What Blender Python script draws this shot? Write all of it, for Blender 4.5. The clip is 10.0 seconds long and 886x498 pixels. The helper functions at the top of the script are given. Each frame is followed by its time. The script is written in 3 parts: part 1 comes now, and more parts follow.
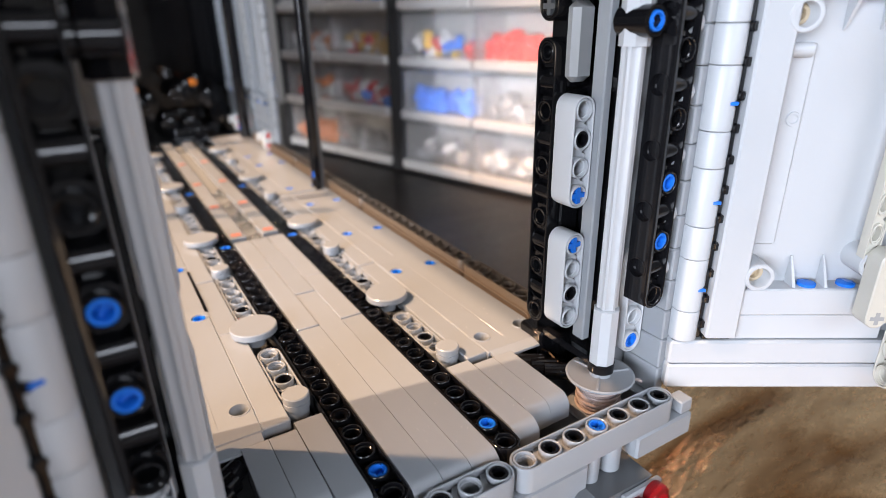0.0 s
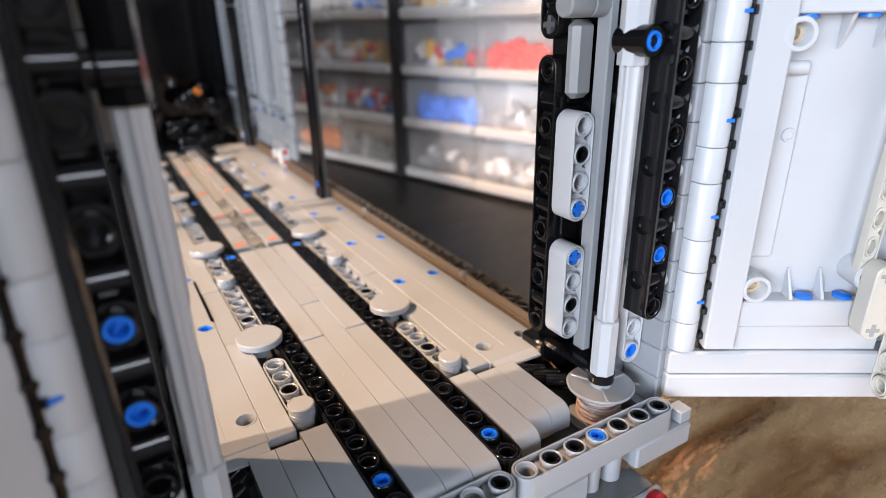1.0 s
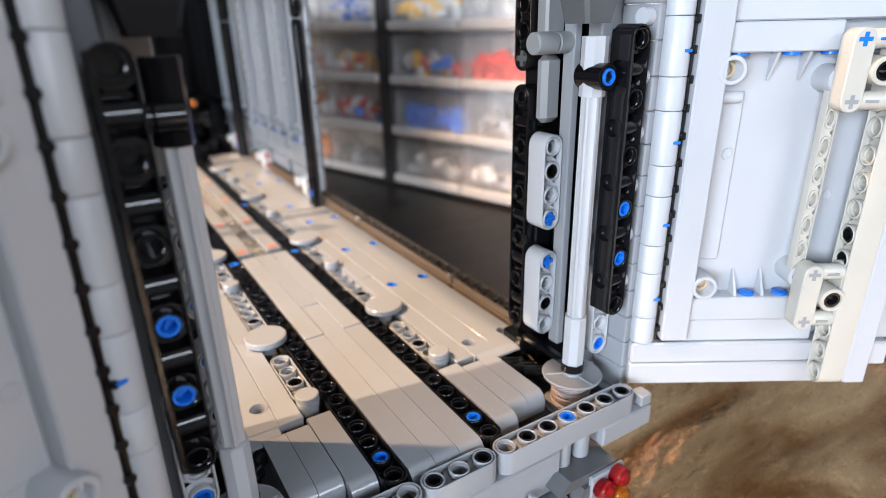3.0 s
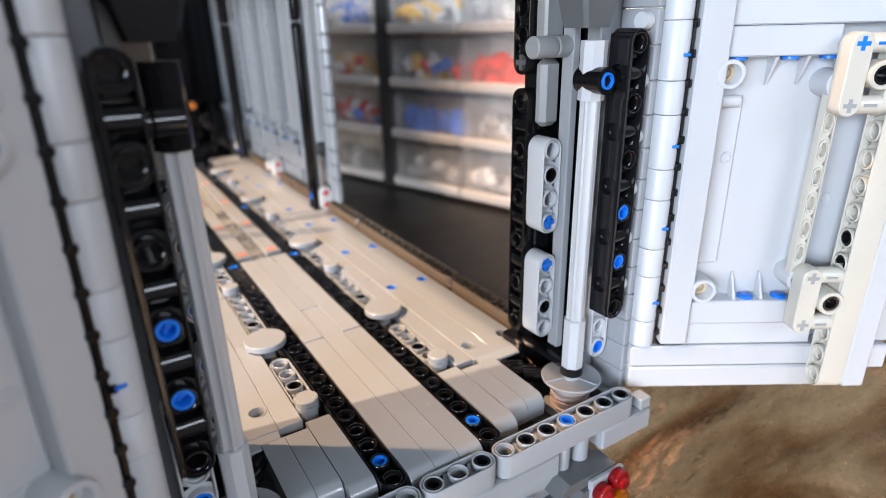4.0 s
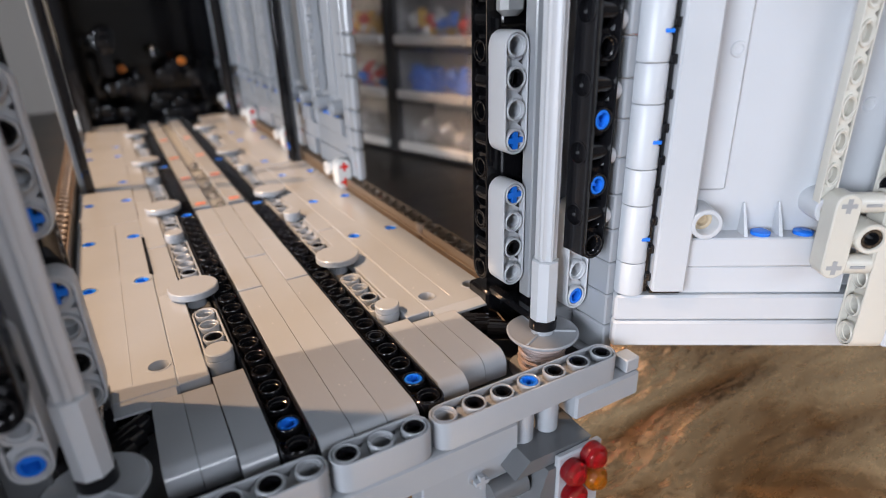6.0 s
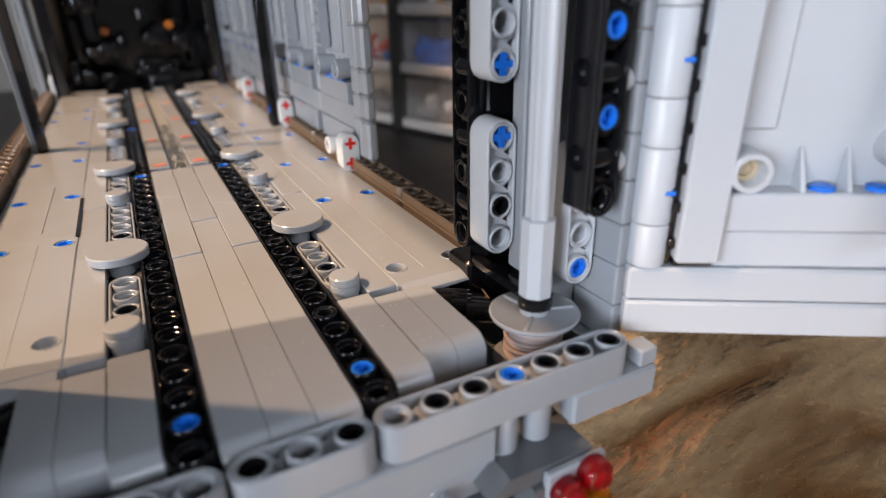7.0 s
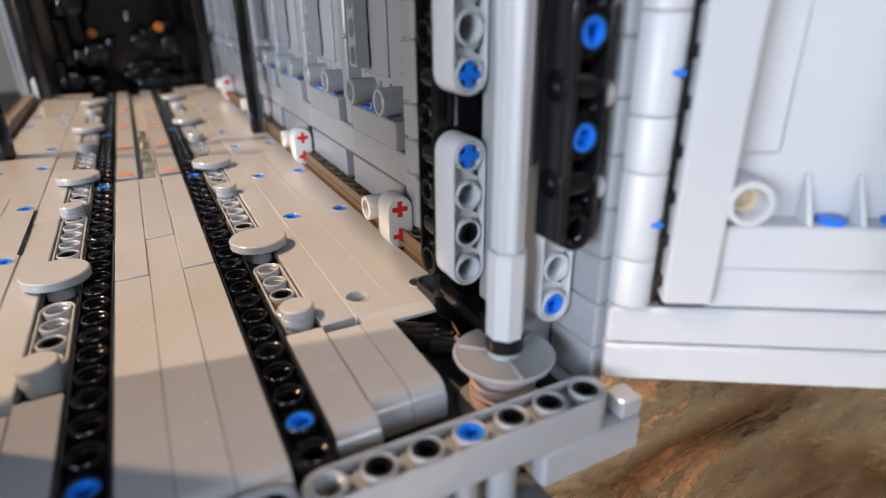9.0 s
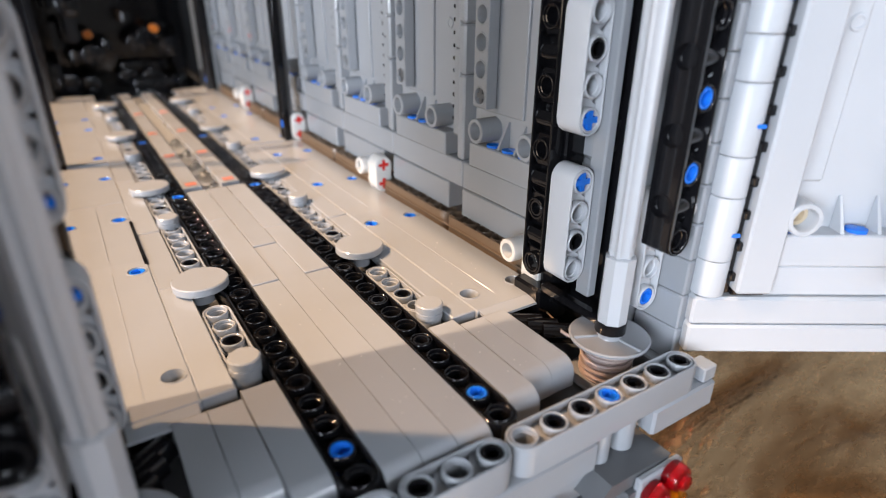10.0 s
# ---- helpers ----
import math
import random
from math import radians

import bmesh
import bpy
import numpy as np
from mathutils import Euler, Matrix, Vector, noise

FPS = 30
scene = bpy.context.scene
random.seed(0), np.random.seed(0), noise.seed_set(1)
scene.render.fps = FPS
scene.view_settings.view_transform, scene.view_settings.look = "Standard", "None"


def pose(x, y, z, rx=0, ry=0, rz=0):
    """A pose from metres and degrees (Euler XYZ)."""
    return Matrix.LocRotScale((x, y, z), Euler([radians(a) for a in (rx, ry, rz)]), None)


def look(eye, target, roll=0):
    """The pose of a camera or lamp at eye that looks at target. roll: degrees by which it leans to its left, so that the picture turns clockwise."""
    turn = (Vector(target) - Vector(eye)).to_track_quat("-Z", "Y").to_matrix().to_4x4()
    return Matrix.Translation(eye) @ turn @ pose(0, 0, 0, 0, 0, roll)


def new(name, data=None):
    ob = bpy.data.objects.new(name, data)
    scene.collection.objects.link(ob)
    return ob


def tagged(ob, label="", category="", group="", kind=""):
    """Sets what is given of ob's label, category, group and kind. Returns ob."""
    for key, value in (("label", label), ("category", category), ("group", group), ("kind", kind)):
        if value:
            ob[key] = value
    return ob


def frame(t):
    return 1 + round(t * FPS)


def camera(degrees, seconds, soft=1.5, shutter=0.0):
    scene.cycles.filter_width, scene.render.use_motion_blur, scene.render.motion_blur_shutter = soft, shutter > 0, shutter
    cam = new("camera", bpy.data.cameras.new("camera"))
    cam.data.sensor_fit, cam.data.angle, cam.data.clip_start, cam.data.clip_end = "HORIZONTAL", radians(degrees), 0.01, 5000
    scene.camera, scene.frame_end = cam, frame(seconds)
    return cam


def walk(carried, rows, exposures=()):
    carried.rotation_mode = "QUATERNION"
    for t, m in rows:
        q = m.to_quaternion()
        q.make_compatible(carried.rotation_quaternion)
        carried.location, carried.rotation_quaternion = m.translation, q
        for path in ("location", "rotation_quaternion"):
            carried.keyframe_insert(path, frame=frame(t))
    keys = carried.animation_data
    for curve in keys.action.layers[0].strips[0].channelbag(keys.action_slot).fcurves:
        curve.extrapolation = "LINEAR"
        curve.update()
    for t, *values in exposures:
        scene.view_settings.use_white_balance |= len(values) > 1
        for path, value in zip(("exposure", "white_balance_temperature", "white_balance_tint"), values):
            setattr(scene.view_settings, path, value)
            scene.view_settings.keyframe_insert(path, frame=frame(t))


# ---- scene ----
cam = camera(75.1, 10.0, soft=0.6, shutter=0.3)
PATH = [
    (0, (-0.07281, -0.10102, 0.10098), (0.06894, 0.13747, -0.01317), -0.96),
    (0.5, (-0.07334, -0.10093, 0.10242), (0.06837, 0.13810, -0.01065), -1.02),
    (1, (-0.07392, -0.10274, 0.10430), (0.06732, 0.13714, -0.00754), -1.11),
    (1.5, (-0.07852, -0.11082, 0.10806), (0.06489, 0.12777, -0.00377), -1.28),
    (2, (-0.08219, -0.11825, 0.11007), (0.06252, 0.11957, -0.00173), -1.50),
    (2.5, (-0.08391, -0.12008, 0.11243), (0.06206, 0.11721, 0.00113), -1.37),
    (4, (-0.08379, -0.12030, 0.11411), (0.06304, 0.11722, 0.00446), -1.28),
    (4.5, (-0.08205, -0.12091, 0.11256), (0.06493, 0.11615, 0.00210), -1.16),
    (5, (-0.07389, -0.11825, 0.10283), (0.06715, 0.11976, -0.01319), -1.60),
    (5.5, (-0.06215, -0.11576, 0.09459), (0.07392, 0.12502, -0.02163), -1.97),
    (7, (-0.02866, -0.08979, 0.06599), (0.09811, 0.15302, -0.05637), -1.23),
    (7.5, (-0.01596, -0.08189, 0.05787), (0.10610, 0.16400, -0.06312), -1.14),
    (8, (-0.00461, -0.08096, 0.05808), (0.11614, 0.16683, -0.06034), -1.18),
    (8.5, (-0.00292, -0.08031, 0.05897), (0.11682, 0.16723, -0.06096), -1.54),
    (9, (-0.01378, -0.08042, 0.06505), (0.11185, 0.16413, -0.05500), -0.64),
    (9.5, (-0.03909, -0.07861, 0.07228), (0.09823, 0.15727, -0.05225), -0.25),
    (10, (-0.06153, -0.08122, 0.08098), (0.08604, 0.14784, -0.04454), 0.50),
]
walk(cam, [(t, look(eye, target, roll)) for t, eye, target, roll in PATH], [(0, -0.02, 6420, 16), (1, -0.02, 6420, 16), (2.5, 0.0, 6300, 14), (4.5, 0.0, 6300, 14), (5.5, -0.14, 6420, 16), (7, -0.42, 6480, 16), (8, -0.43, 6430, 15), (9, -0.28, 6440, 15), (9.5, -0.16, 6460, 16), (10, -0.1, 6420, 15)])

# camera depth of field, fixed for the whole clip
cam.data.dof.use_dof = True
cam.data.dof.focus_distance = 0.162
cam.data.dof.aperture_fstop = 10.5

U = 0.008          # one toy module, metres
MID = -2.0         # the trailer's centre line, modules
AXIS = [MID]       # the line about which the left side mirrors the right
TABLE = -10.0      # table top, modules

# ---- light ----
world = bpy.data.worlds.new("world")
scene.world = world
world.use_nodes = True
sky = world.node_tree.nodes.new("ShaderNodeTexSky")
sky.sky_type, sky.sun_disc = "NISHITA", False
sky.sun_elevation, sky.sun_rotation = radians(51), radians(-81)
world.node_tree.links.new(sky.outputs[0], world.node_tree.nodes["Background"].inputs[0])
world.node_tree.nodes["Background"].inputs[1].default_value = 0.07


def lamp(name, kind, place, target, power, colour, size=1.0, size_y=1.0):
    data = bpy.data.lights.new(name, kind)
    data.energy, data.color = power, colour
    if kind == "AREA":
        data.shape, data.size, data.size_y = "RECTANGLE", size, size_y
    if kind == "SPOT":
        data.spot_size, data.spot_blend, data.shadow_soft_size = radians(size), 0.3, size_y
    ob = new(name, data)
    ob.matrix_world = look(place, target)
    return ob


# warm low sun from the left, through the side window
sun = lamp("sun", "SUN", (-0.98 * 2, 0.16 * 2, 2 * 1.24), (0, 0, 0), 4.6, (1.0, 0.72, 0.46))
sun.data.angle = radians(1.0)
# daylight of the side window and of the one behind the camera
lamp("window_light", "AREA", (-1.6, -0.80, 0.38), (0.05, 0.0, 0.04), 59.0, (0.80, 0.90, 1.0), 0.9, 0.7)
lamp("rear_window_light", "AREA", (0.15, -1.66, 0.85), (0.0, 0.0, 0.06), 16.0, (0.84, 0.92, 1.0), 0.95, 0.36)
# added warm fill from the left for the side wall, no source known
lamp("wall_fill_light", "AREA", (-1.62, 0.37, 0.30), (0.05, 0.10, 0.05), 10.0, (1.0, 0.84, 0.62), 0.8, 0.6)
# warm desk lamp on the left
lamp("desk_lamp", "SPOT", (-0.85, 0.60, 1.22), (0, 0.14, 0), 135.0, (1.0, 0.64, 0.36), 30, 0.02)


# ---- materials ----
def nodes_of(mat):
    mat.use_nodes = True
    return mat.node_tree.nodes, mat.node_tree.links, mat.node_tree.nodes["Principled BSDF"]


def plastic(name, colour, rough=0.28, vary=0.06, bump=0.05, gloss=0.5):
    """Moulded toy plastic with fine handling scratches, dust and slight piece-to-piece change."""
    mat = bpy.data.materials.new(name)
    nodes, links, bsdf = nodes_of(mat)
    tex = nodes.new("ShaderNodeTexCoord")
    big, fine = nodes.new("ShaderNodeTexNoise"), nodes.new("ShaderNodeTexNoise")
    big.inputs["Scale"].default_value, fine.inputs["Scale"].default_value = 60, 900
    big.inputs["Detail"].default_value, fine.inputs["Detail"].default_value = 4, 3
    links.new(tex.outputs["Object"], big.inputs["Vector"])
    links.new(tex.outputs["Object"], fine.inputs["Vector"])
    info = nodes.new("ShaderNodeObjectInfo")
    add = nodes.new("ShaderNodeMath")
    add.operation = "ADD"
    links.new(info.outputs["Random"], add.inputs[0])
    links.new(big.outputs["Fac"], add.inputs[1])
    ramp = nodes.new("ShaderNodeMapRange")
    ramp.inputs["From Min"].default_value, ramp.inputs["From Max"].default_value = 0.2, 1.8
    ramp.inputs["To Min"].default_value, ramp.inputs["To Max"].default_value = 1 - vary, 1 + vary
    links.new(add.outputs[0], ramp.inputs["Value"])
    mix = nodes.new("ShaderNodeVectorMath")
    mix.operation = "SCALE"
    mix.inputs[0].default_value = colour
    links.new(ramp.outputs[0], mix.inputs["Scale"])
    links.new(mix.outputs[0], bsdf.inputs["Base Color"])
    rr = nodes.new("ShaderNodeMapRange")
    rr.inputs["To Min"].default_value, rr.inputs["To Max"].default_value = max(rough - 0.06, 0.03), rough + 0.10
    links.new(big.outputs["Fac"], rr.inputs["Value"])
    links.new(rr.outputs[0], bsdf.inputs["Roughness"])
    bm = nodes.new("ShaderNodeBump")
    bm.inputs["Strength"].default_value, bm.inputs["Distance"].default_value = bump, 0.0004
    links.new(fine.outputs["Fac"], bm.inputs["Height"])
    links.new(bm.outputs[0], bsdf.inputs["Normal"])
    bsdf.inputs["IOR"].default_value = 1.5
    bsdf.inputs["Specular IOR Level"].default_value = gloss
    return mat


def clear(name, colour, rough=0.08, weight=1.0):
    mat = bpy.data.materials.new(name)
    nodes, links, bsdf = nodes_of(mat)
    bsdf.inputs["Base Color"].default_value = (*colour, 1)
    bsdf.inputs["Roughness"].default_value = rough
    bsdf.inputs["Transmission Weight"].default_value = weight
    bsdf.inputs["IOR"].default_value = 1.45
    return mat


GREY = plastic("light_grey_plastic", (0.285, 0.30, 0.318), 0.16)
PALE = plastic("pale_grey_plastic", (0.46, 0.478, 0.50), 0.38)
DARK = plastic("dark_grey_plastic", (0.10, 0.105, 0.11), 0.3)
MIDG = plastic("worn_grey_plastic", (0.27, 0.28, 0.285), 0.34)
BLACK = plastic("black_plastic", (0.006, 0.006, 0.007), 0.08, 0.2, 0.03, 0.42)
BLUE = plastic("blue_plastic", (0.01, 0.16, 0.68), 0.25)
RED = plastic("red_plastic", (0.62, 0.02, 0.015), 0.25)
FADED = plastic("faded_red_plastic", (0.5, 0.17, 0.12), 0.3)
ORANGE = plastic("orange_plastic", (0.6, 0.17, 0.02), 0.3)
YELLOW = plastic("yellow_plastic", (0.8, 0.45, 0.03), 0.3)
WHITE = plastic("white_plastic", (0.62, 0.61, 0.585), 0.3)
TAN = plastic("tan_plastic", (0.50, 0.40, 0.27), 0.3)
BROWN = plastic("dark_tan_plastic", (0.15, 0.102, 0.066), 0.32)
FRAME = plastic("cabinet_black", (0.03, 0.03, 0.032), 0.45)
LIP = plastic("white_shelf_plastic", (0.66, 0.64, 0.62), 0.4)
CEIL = plastic("white_ceiling_paint", (0.8, 0.8, 0.79), 0.8, 0.03)
WALLP = plastic("painted_wall", (0.36, 0.345, 0.325), 0.8, 0.04)
CLEAR = clear("clear_plastic", (0.9, 0.92, 0.93), 0.12)
FROST = clear("clear_drawer_plastic", (0.93, 0.92, 0.92), 0.2, 0.91)
TRED = clear("clear_red_plastic", (0.85, 0.01, 0.02), 0.05, 0.85)
TORANGE = clear("clear_orange_plastic", (1.0, 0.32, 0.01), 0.05, 0.85)


STRING = plastic("grey_string", (0.42, 0.33, 0.30), 0.45, 0.2, 0.4)
CREAM = plastic("cream_grey_plastic", (0.50, 0.48, 0.42), 0.32)


def mottled(name, low, high, scale, metal, rough, stretch, bump, grain=0.02):
    """A mottled, scuffed sheet surface: broad cloudy streaks over a fine grain."""
    mat = bpy.data.materials.new(name)
    nodes, links, bsdf = nodes_of(mat)
    tex = nodes.new("ShaderNodeTexCoord")
    mapping = nodes.new("ShaderNodeMapping")
    mapping.inputs["Scale"].default_value = (1.0, stretch, 1.0)
    mapping.inputs["Rotation"].default_value = (0, 0, radians(-34))
    links.new(tex.outputs["Object"], mapping.inputs["Vector"])
    big, fine = nodes.new("ShaderNodeTexNoise"), nodes.new("ShaderNodeTexNoise")
    big.inputs["Scale"].default_value, big.inputs["Detail"].default_value = scale, 4
    big.inputs["Distortion"].default_value = 0.4
    fine.inputs["Scale"].default_value, fine.inputs["Detail"].default_value = 220, 6
    for n in (big, fine):
        links.new(mapping.outputs[0], n.inputs["Vector"])
    ramp = nodes.new("ShaderNodeValToRGB")
    ramp.color_ramp.elements[0].position, ramp.color_ramp.elements[0].color = 0.37, (*low, 1)
    ramp.color_ramp.elements[1].position, ramp.color_ramp.elements[1].color = 0.60, (*high, 1)
    links.new(big.outputs["Fac"], ramp.inputs["Fac"])
    links.new(ramp.outputs[0], bsdf.inputs["Base Color"])
    rr = nodes.new("ShaderNodeMapRange")
    rr.inputs["To Min"].default_value, rr.inputs["To Max"].default_value = rough - 0.15, rough + 0.2
    links.new(fine.outputs["Fac"], rr.inputs["Value"])
    links.new(rr.outputs[0], bsdf.inputs["Roughness"])
    bsdf.inputs["Metallic"].default_value = metal
    add = nodes.new("ShaderNodeMath")
    add.operation = "MULTIPLY_ADD"
    add.inputs[1].default_value = grain
    links.new(fine.outputs["Fac"], add.inputs[0])
    links.new(big.outputs["Fac"], add.inputs[2])
    bm = nodes.new("ShaderNodeBump")
    bm.inputs["Strength"].default_value, bm.inputs["Distance"].default_value = 0.8, bump
    links.new(add.outputs[0], bm.inputs["Height"])
    links.new(bm.outputs[0], bsdf.inputs["Normal"])
    return mat


TABLETOP = mottled("black_brown_table_top", (0.012, 0.010, 0.009), (0.03, 0.024, 0.02), 9, 0.0, 0.4, 3.0, 0.0005)
# pale streaks in this colour stand in for sun reflections on the table
GLOW_BRONZE = mottled("warm_glow_bronze", (0.40, 0.20, 0.08), (1.0, 0.70, 0.40), 11, 0.85, 0.22, 2.6, 0.016, 0.002)


# ---- geometry ----
def ring(pts, z):
    return [(x, y, z) for x, y in pts]


def oct_rect(x0, x1, y0, y1, c):
    return [(x0 + c, y0), (x1 - c, y0), (x1, y0 + c), (x1, y1 - c), (x1 - c, y1), (x0 + c, y1), (x0, y1 - c), (x0, y0 + c)]


def stadium(n, r, seg=8):
    """Outline round n holes in a row along x, from 0 to n - 1."""
    out = [(n - 1 + r * math.cos(a), r * math.sin(a)) for a in [math.pi * (k / seg - 0.5) for k in range(seg + 1)]]
    return out + [(r * math.cos(a), r * math.sin(a)) for a in [math.pi * (k / seg + 0.5) for k in range(seg + 1)]]


def circle(r, seg=16, x=0.0, y=0.0, turn=0.0):
    return [(x + r * math.cos(2 * math.pi * k / seg + turn), y + r * math.sin(2 * math.pi * k / seg + turn)) for k in range(seg)]


CROSS = [(-.09, -.29), (.09, -.29), (.09, -.09), (.29, -.09), (.29, .09), (.09, .09), (.09, .29), (-.09, .29), (-.09, .09), (-.29, .09), (-.29, -.09), (-.09, -.09)]


class Geo:
    """A mesh in the making, in modules."""

    def __init__(self):
        self.v, self.f = [], []

    def add(self, verts, faces):
        n = len(self.v)
        self.v += verts
        self.f += [tuple(i + n for i in face) for face in faces]
        return self

    def loft(self, rings, low=True, high=True):
        n = len(rings[0])
        faces = [(k * n + i, k * n + (i + 1) % n, (k + 1) * n + (i + 1) % n, (k + 1) * n + i) for k in range(len(rings) - 1) for i in range(n)]
        if low:
            faces.append(tuple(range(n))[::-1])
        if high:
            faces.append(tuple((len(rings) - 1) * n + i for i in range(n)))
        return self.add([p for r in rings for p in r], faces)

    def box(self, x0, x1, y0, y1, z0, z1, c=0.04):
        o, s = oct_rect(x0, x1, y0, y1, c), oct_rect(x0 + c, x1 - c, y0 + c, y1 - c, c * 0.4)
        return self.loft([ring(s, z0), ring(o, z0 + c), ring(o, z1 - c), ring(s, z1)])

    def lathe(self, profile, seg=20, x=0.0, y=0.0, low=True, high=True):
        return self.loft([[(px, py, z) for px, py in circle(r, seg, x, y)] for r, z in profile], low, high)

    def prism(self, pts, z0, z1):
        return self.loft([ring(pts, z0), ring(pts, z1)])

    def hole(self, x, y, z, depth, r=0.3, rim=0.085, proud=0.0):
        """A ringed round hole sunk from height z."""
        return self.loft([ring(circle(a, 16, x, y), b) for a, b in ((r + rim, z), (r + rim, z + proud), (r, z + proud), (r, z + proud - 0.06), (r - 0.05, z - 0.07), (r - 0.05, z - depth))], False, True)

    def beam(self, n, holes=None, deep=0.75):
        """A studless beam along x with its holes along z: rounded ends, raised rims, sunk pockets between the holes."""
        r = 0.475
        self.loft([ring(stadium(n, a), z) for a, z in ((r - .04, -.49), (r, -.45), (r, .44), (r - .012, .472), (r - .035, .488), (r - .058, .486), (r - .078, .465), (r - .085, .42), (r - .085, .24))], True, False)
        h = r - .085
        for i in range(n):
            kind = (holes or "o" * n)[i]
            outer, inner = [], circle(.378, 16, i, 0)
            for k in range(16):
                c, s = math.cos(math.pi * k / 8), math.sin(math.pi * k / 8)
                round_end = (i == 0 and c < -1e-6) or (i == n - 1 and c > 1e-6)
                m = h if round_end else 1 / max(abs(c) / .5, abs(s) / h)
                outer.append((i + c * m, s * m))
            if kind == " ":
                self.loft([ring(outer, .24), ring([(i + (a - i) * .94, b * .97) for a, b in outer], .2), ring([(i + (a - i) * .94, b * .97) for a, b in outer], -.2)], False, True)
                rib = ((.25, .0), (.25, .27), (.22, .31), (.04, .39), (-.08, .40), (-.19, .35), (-.25, .24), (-.25, .0))
                self.loft([[(i + a, y, b) for a, b in rib] for y in (h, -h)])
                continue
            self.loft([ring(outer, .24), ring(inner, .24)] + [ring(circle(a, 16, i, 0), b) for a, b in (
                (.378, .43), (.372, .462), (.352, .485), (.33, .488), (.31, .472), (.30, .43), (.30, .36), (.265, .34), (.265, .485 - deep))], False, True)
        return self

    def beam_two(self, n, holes, side):
        """A beam with holes on its front and, at the places in side, on its +y face too."""
        g = Geo().beam(n, holes)
        self.add([(x, min(y, .30) if z < .47 else y, z) for x, y, z in g.v], g.f)
        plate = Geo().sheet(-.25, n - 1 + .25, -.42, .40, .47, .16, {0.0: side}, .3)
        self.add([(x, z, -y) for x, y, z in plate.v], plate.f)
        return self

    def thin(self, n, holes=None, k=0.5, w=1.0):
        """The same beam, thinner (k) or narrower (w), its front kept at 0.49."""
        g = Geo().beam(n, holes)
        self.add([(x, y * w, (z - .49) * k + .49) for x, y, z in g.v], g.f)
        return self

    def sheet(self, x0, x1, y0, y1, z, thick, rows, r=0.3):
        """A plate with round holes; rows: {y: [x, ...]}; smooth top at z, closed below."""
        def rect(a, b, c, d):
            if b - a > 1e-4 and d - c > 1e-4:
                self.add([(a, c, z), (b, c, z), (b, d, z), (a, d, z)], [(0, 1, 2, 3)])
        y = y0
        q = 0.42
        for cy in sorted(rows):
            rect(x0, x1, y, cy - q)
            x = x0
            for cx in sorted(rows[cy]):
                rect(x, cx - q, cy - q, cy + q)
                outer = []
                for k in range(16):
                    c, s = math.cos(math.pi * k / 8), math.sin(math.pi * k / 8)
                    m = q / max(abs(c), abs(s))
                    outer.append((cx + c * m, cy + s * m))
                self.loft([ring(outer, z)] + [ring(circle(a, 16, cx, cy), z + b) for a, b in ((.385, 0), (.38, .02), (.33, .02), (.31, -.05), (.3, -.1), (.3, -.6))], False, True)
                x = cx + q
            rect(x, x1, cy - q, cy + q)
            y = cy + q
        rect(x0, x1, y, y1)
        c = 0.05
        o = [(x0, y0), (x1, y0), (x1, y1), (x0, y1)]
        e = [(x0 - c, y0 - c), (x1 + c, y0 - c), (x1 + c, y1 + c), (x0 - c, y1 + c)]
        self.loft([ring(e, z - thick), ring(e, z - c), ring(o, z)], True, False)
        return self

    def mesh(self):
        return self.v, self.f

    def turn(self, m):
        self.v = [tuple(m @ Vector(p)) for p in self.v]
        return self


def rod_geo(r, z0, z1):
    return Geo().lathe([(r - .03, z0), (r, z0 + .03), (r, z1 - .03), (r - .03, z1)], 16)


def T(x, y, z, rx=0, ry=0, rz=0):
    return Matrix.Translation((x, y, z)) @ Euler([radians(a) for a in (rx, ry, rz)]).to_matrix().to_4x4()


# turns that stand a beam upright, with its holes facing -y, or -x
UP_Y = Matrix(((0, -1, 0, 0), (0, 0, -1, 0), (1, 0, 0, 0), (0, 0, 0, 1)))
UP_X = Matrix(((0, 0, -1, 0), (0, 1, 0, 0), (1, 0, 0, 0), (0, 0, 0, 1)))


def mesh_of(name, geo, material, flip=False):
    v = [((2 * AXIS[0] - x if flip else x) * U, y * U, z * U) for x, y, z in geo.v]
    f = [face[::-1] for face in geo.f] if flip else geo.f
    mesh = bpy.data.meshes.new(name)
    mesh.from_pydata(v, [], f)
    mesh.materials.append(material)
    mesh.shade_smooth()
    mesh.set_sharp_from_angle(angle=radians(32))
    return mesh


def part(name, geo, material, parent=None, label="", flip=False, kind=""):
    ob = new(name, mesh_of(name, geo, material, flip))
    ob.parent = parent
    if label or kind:
        tagged(ob, label, kind=kind)
    return ob


def thing(name, label, category, group="", kind=""):
    return tagged(new(name), label, category, group, kind)


PIECES = {}


def piece(name, key, maker, material, parent, m, flip=False, label=""):
    """A repeated small piece: one shared mesh, placed by its own pose (in modules)."""
    k = (key, material.name, flip)
    if k not in PIECES:
        PIECES[k] = mesh_of(name, maker(), material)
    ob = new(name, PIECES[k])
    ob.parent = parent
    loc, rot, size = m.decompose()
    if flip:
        loc, rot, size = (Matrix.Diagonal((-1, 1, 1, 1)) @ m @ Matrix.Diagonal((1, -1, 1, 1))).decompose()
        loc.x += 2 * AXIS[0]
    ob.matrix_basis = Matrix.LocRotScale(loc * U, rot, size)
    if label:
        tagged(ob, label)
    return ob


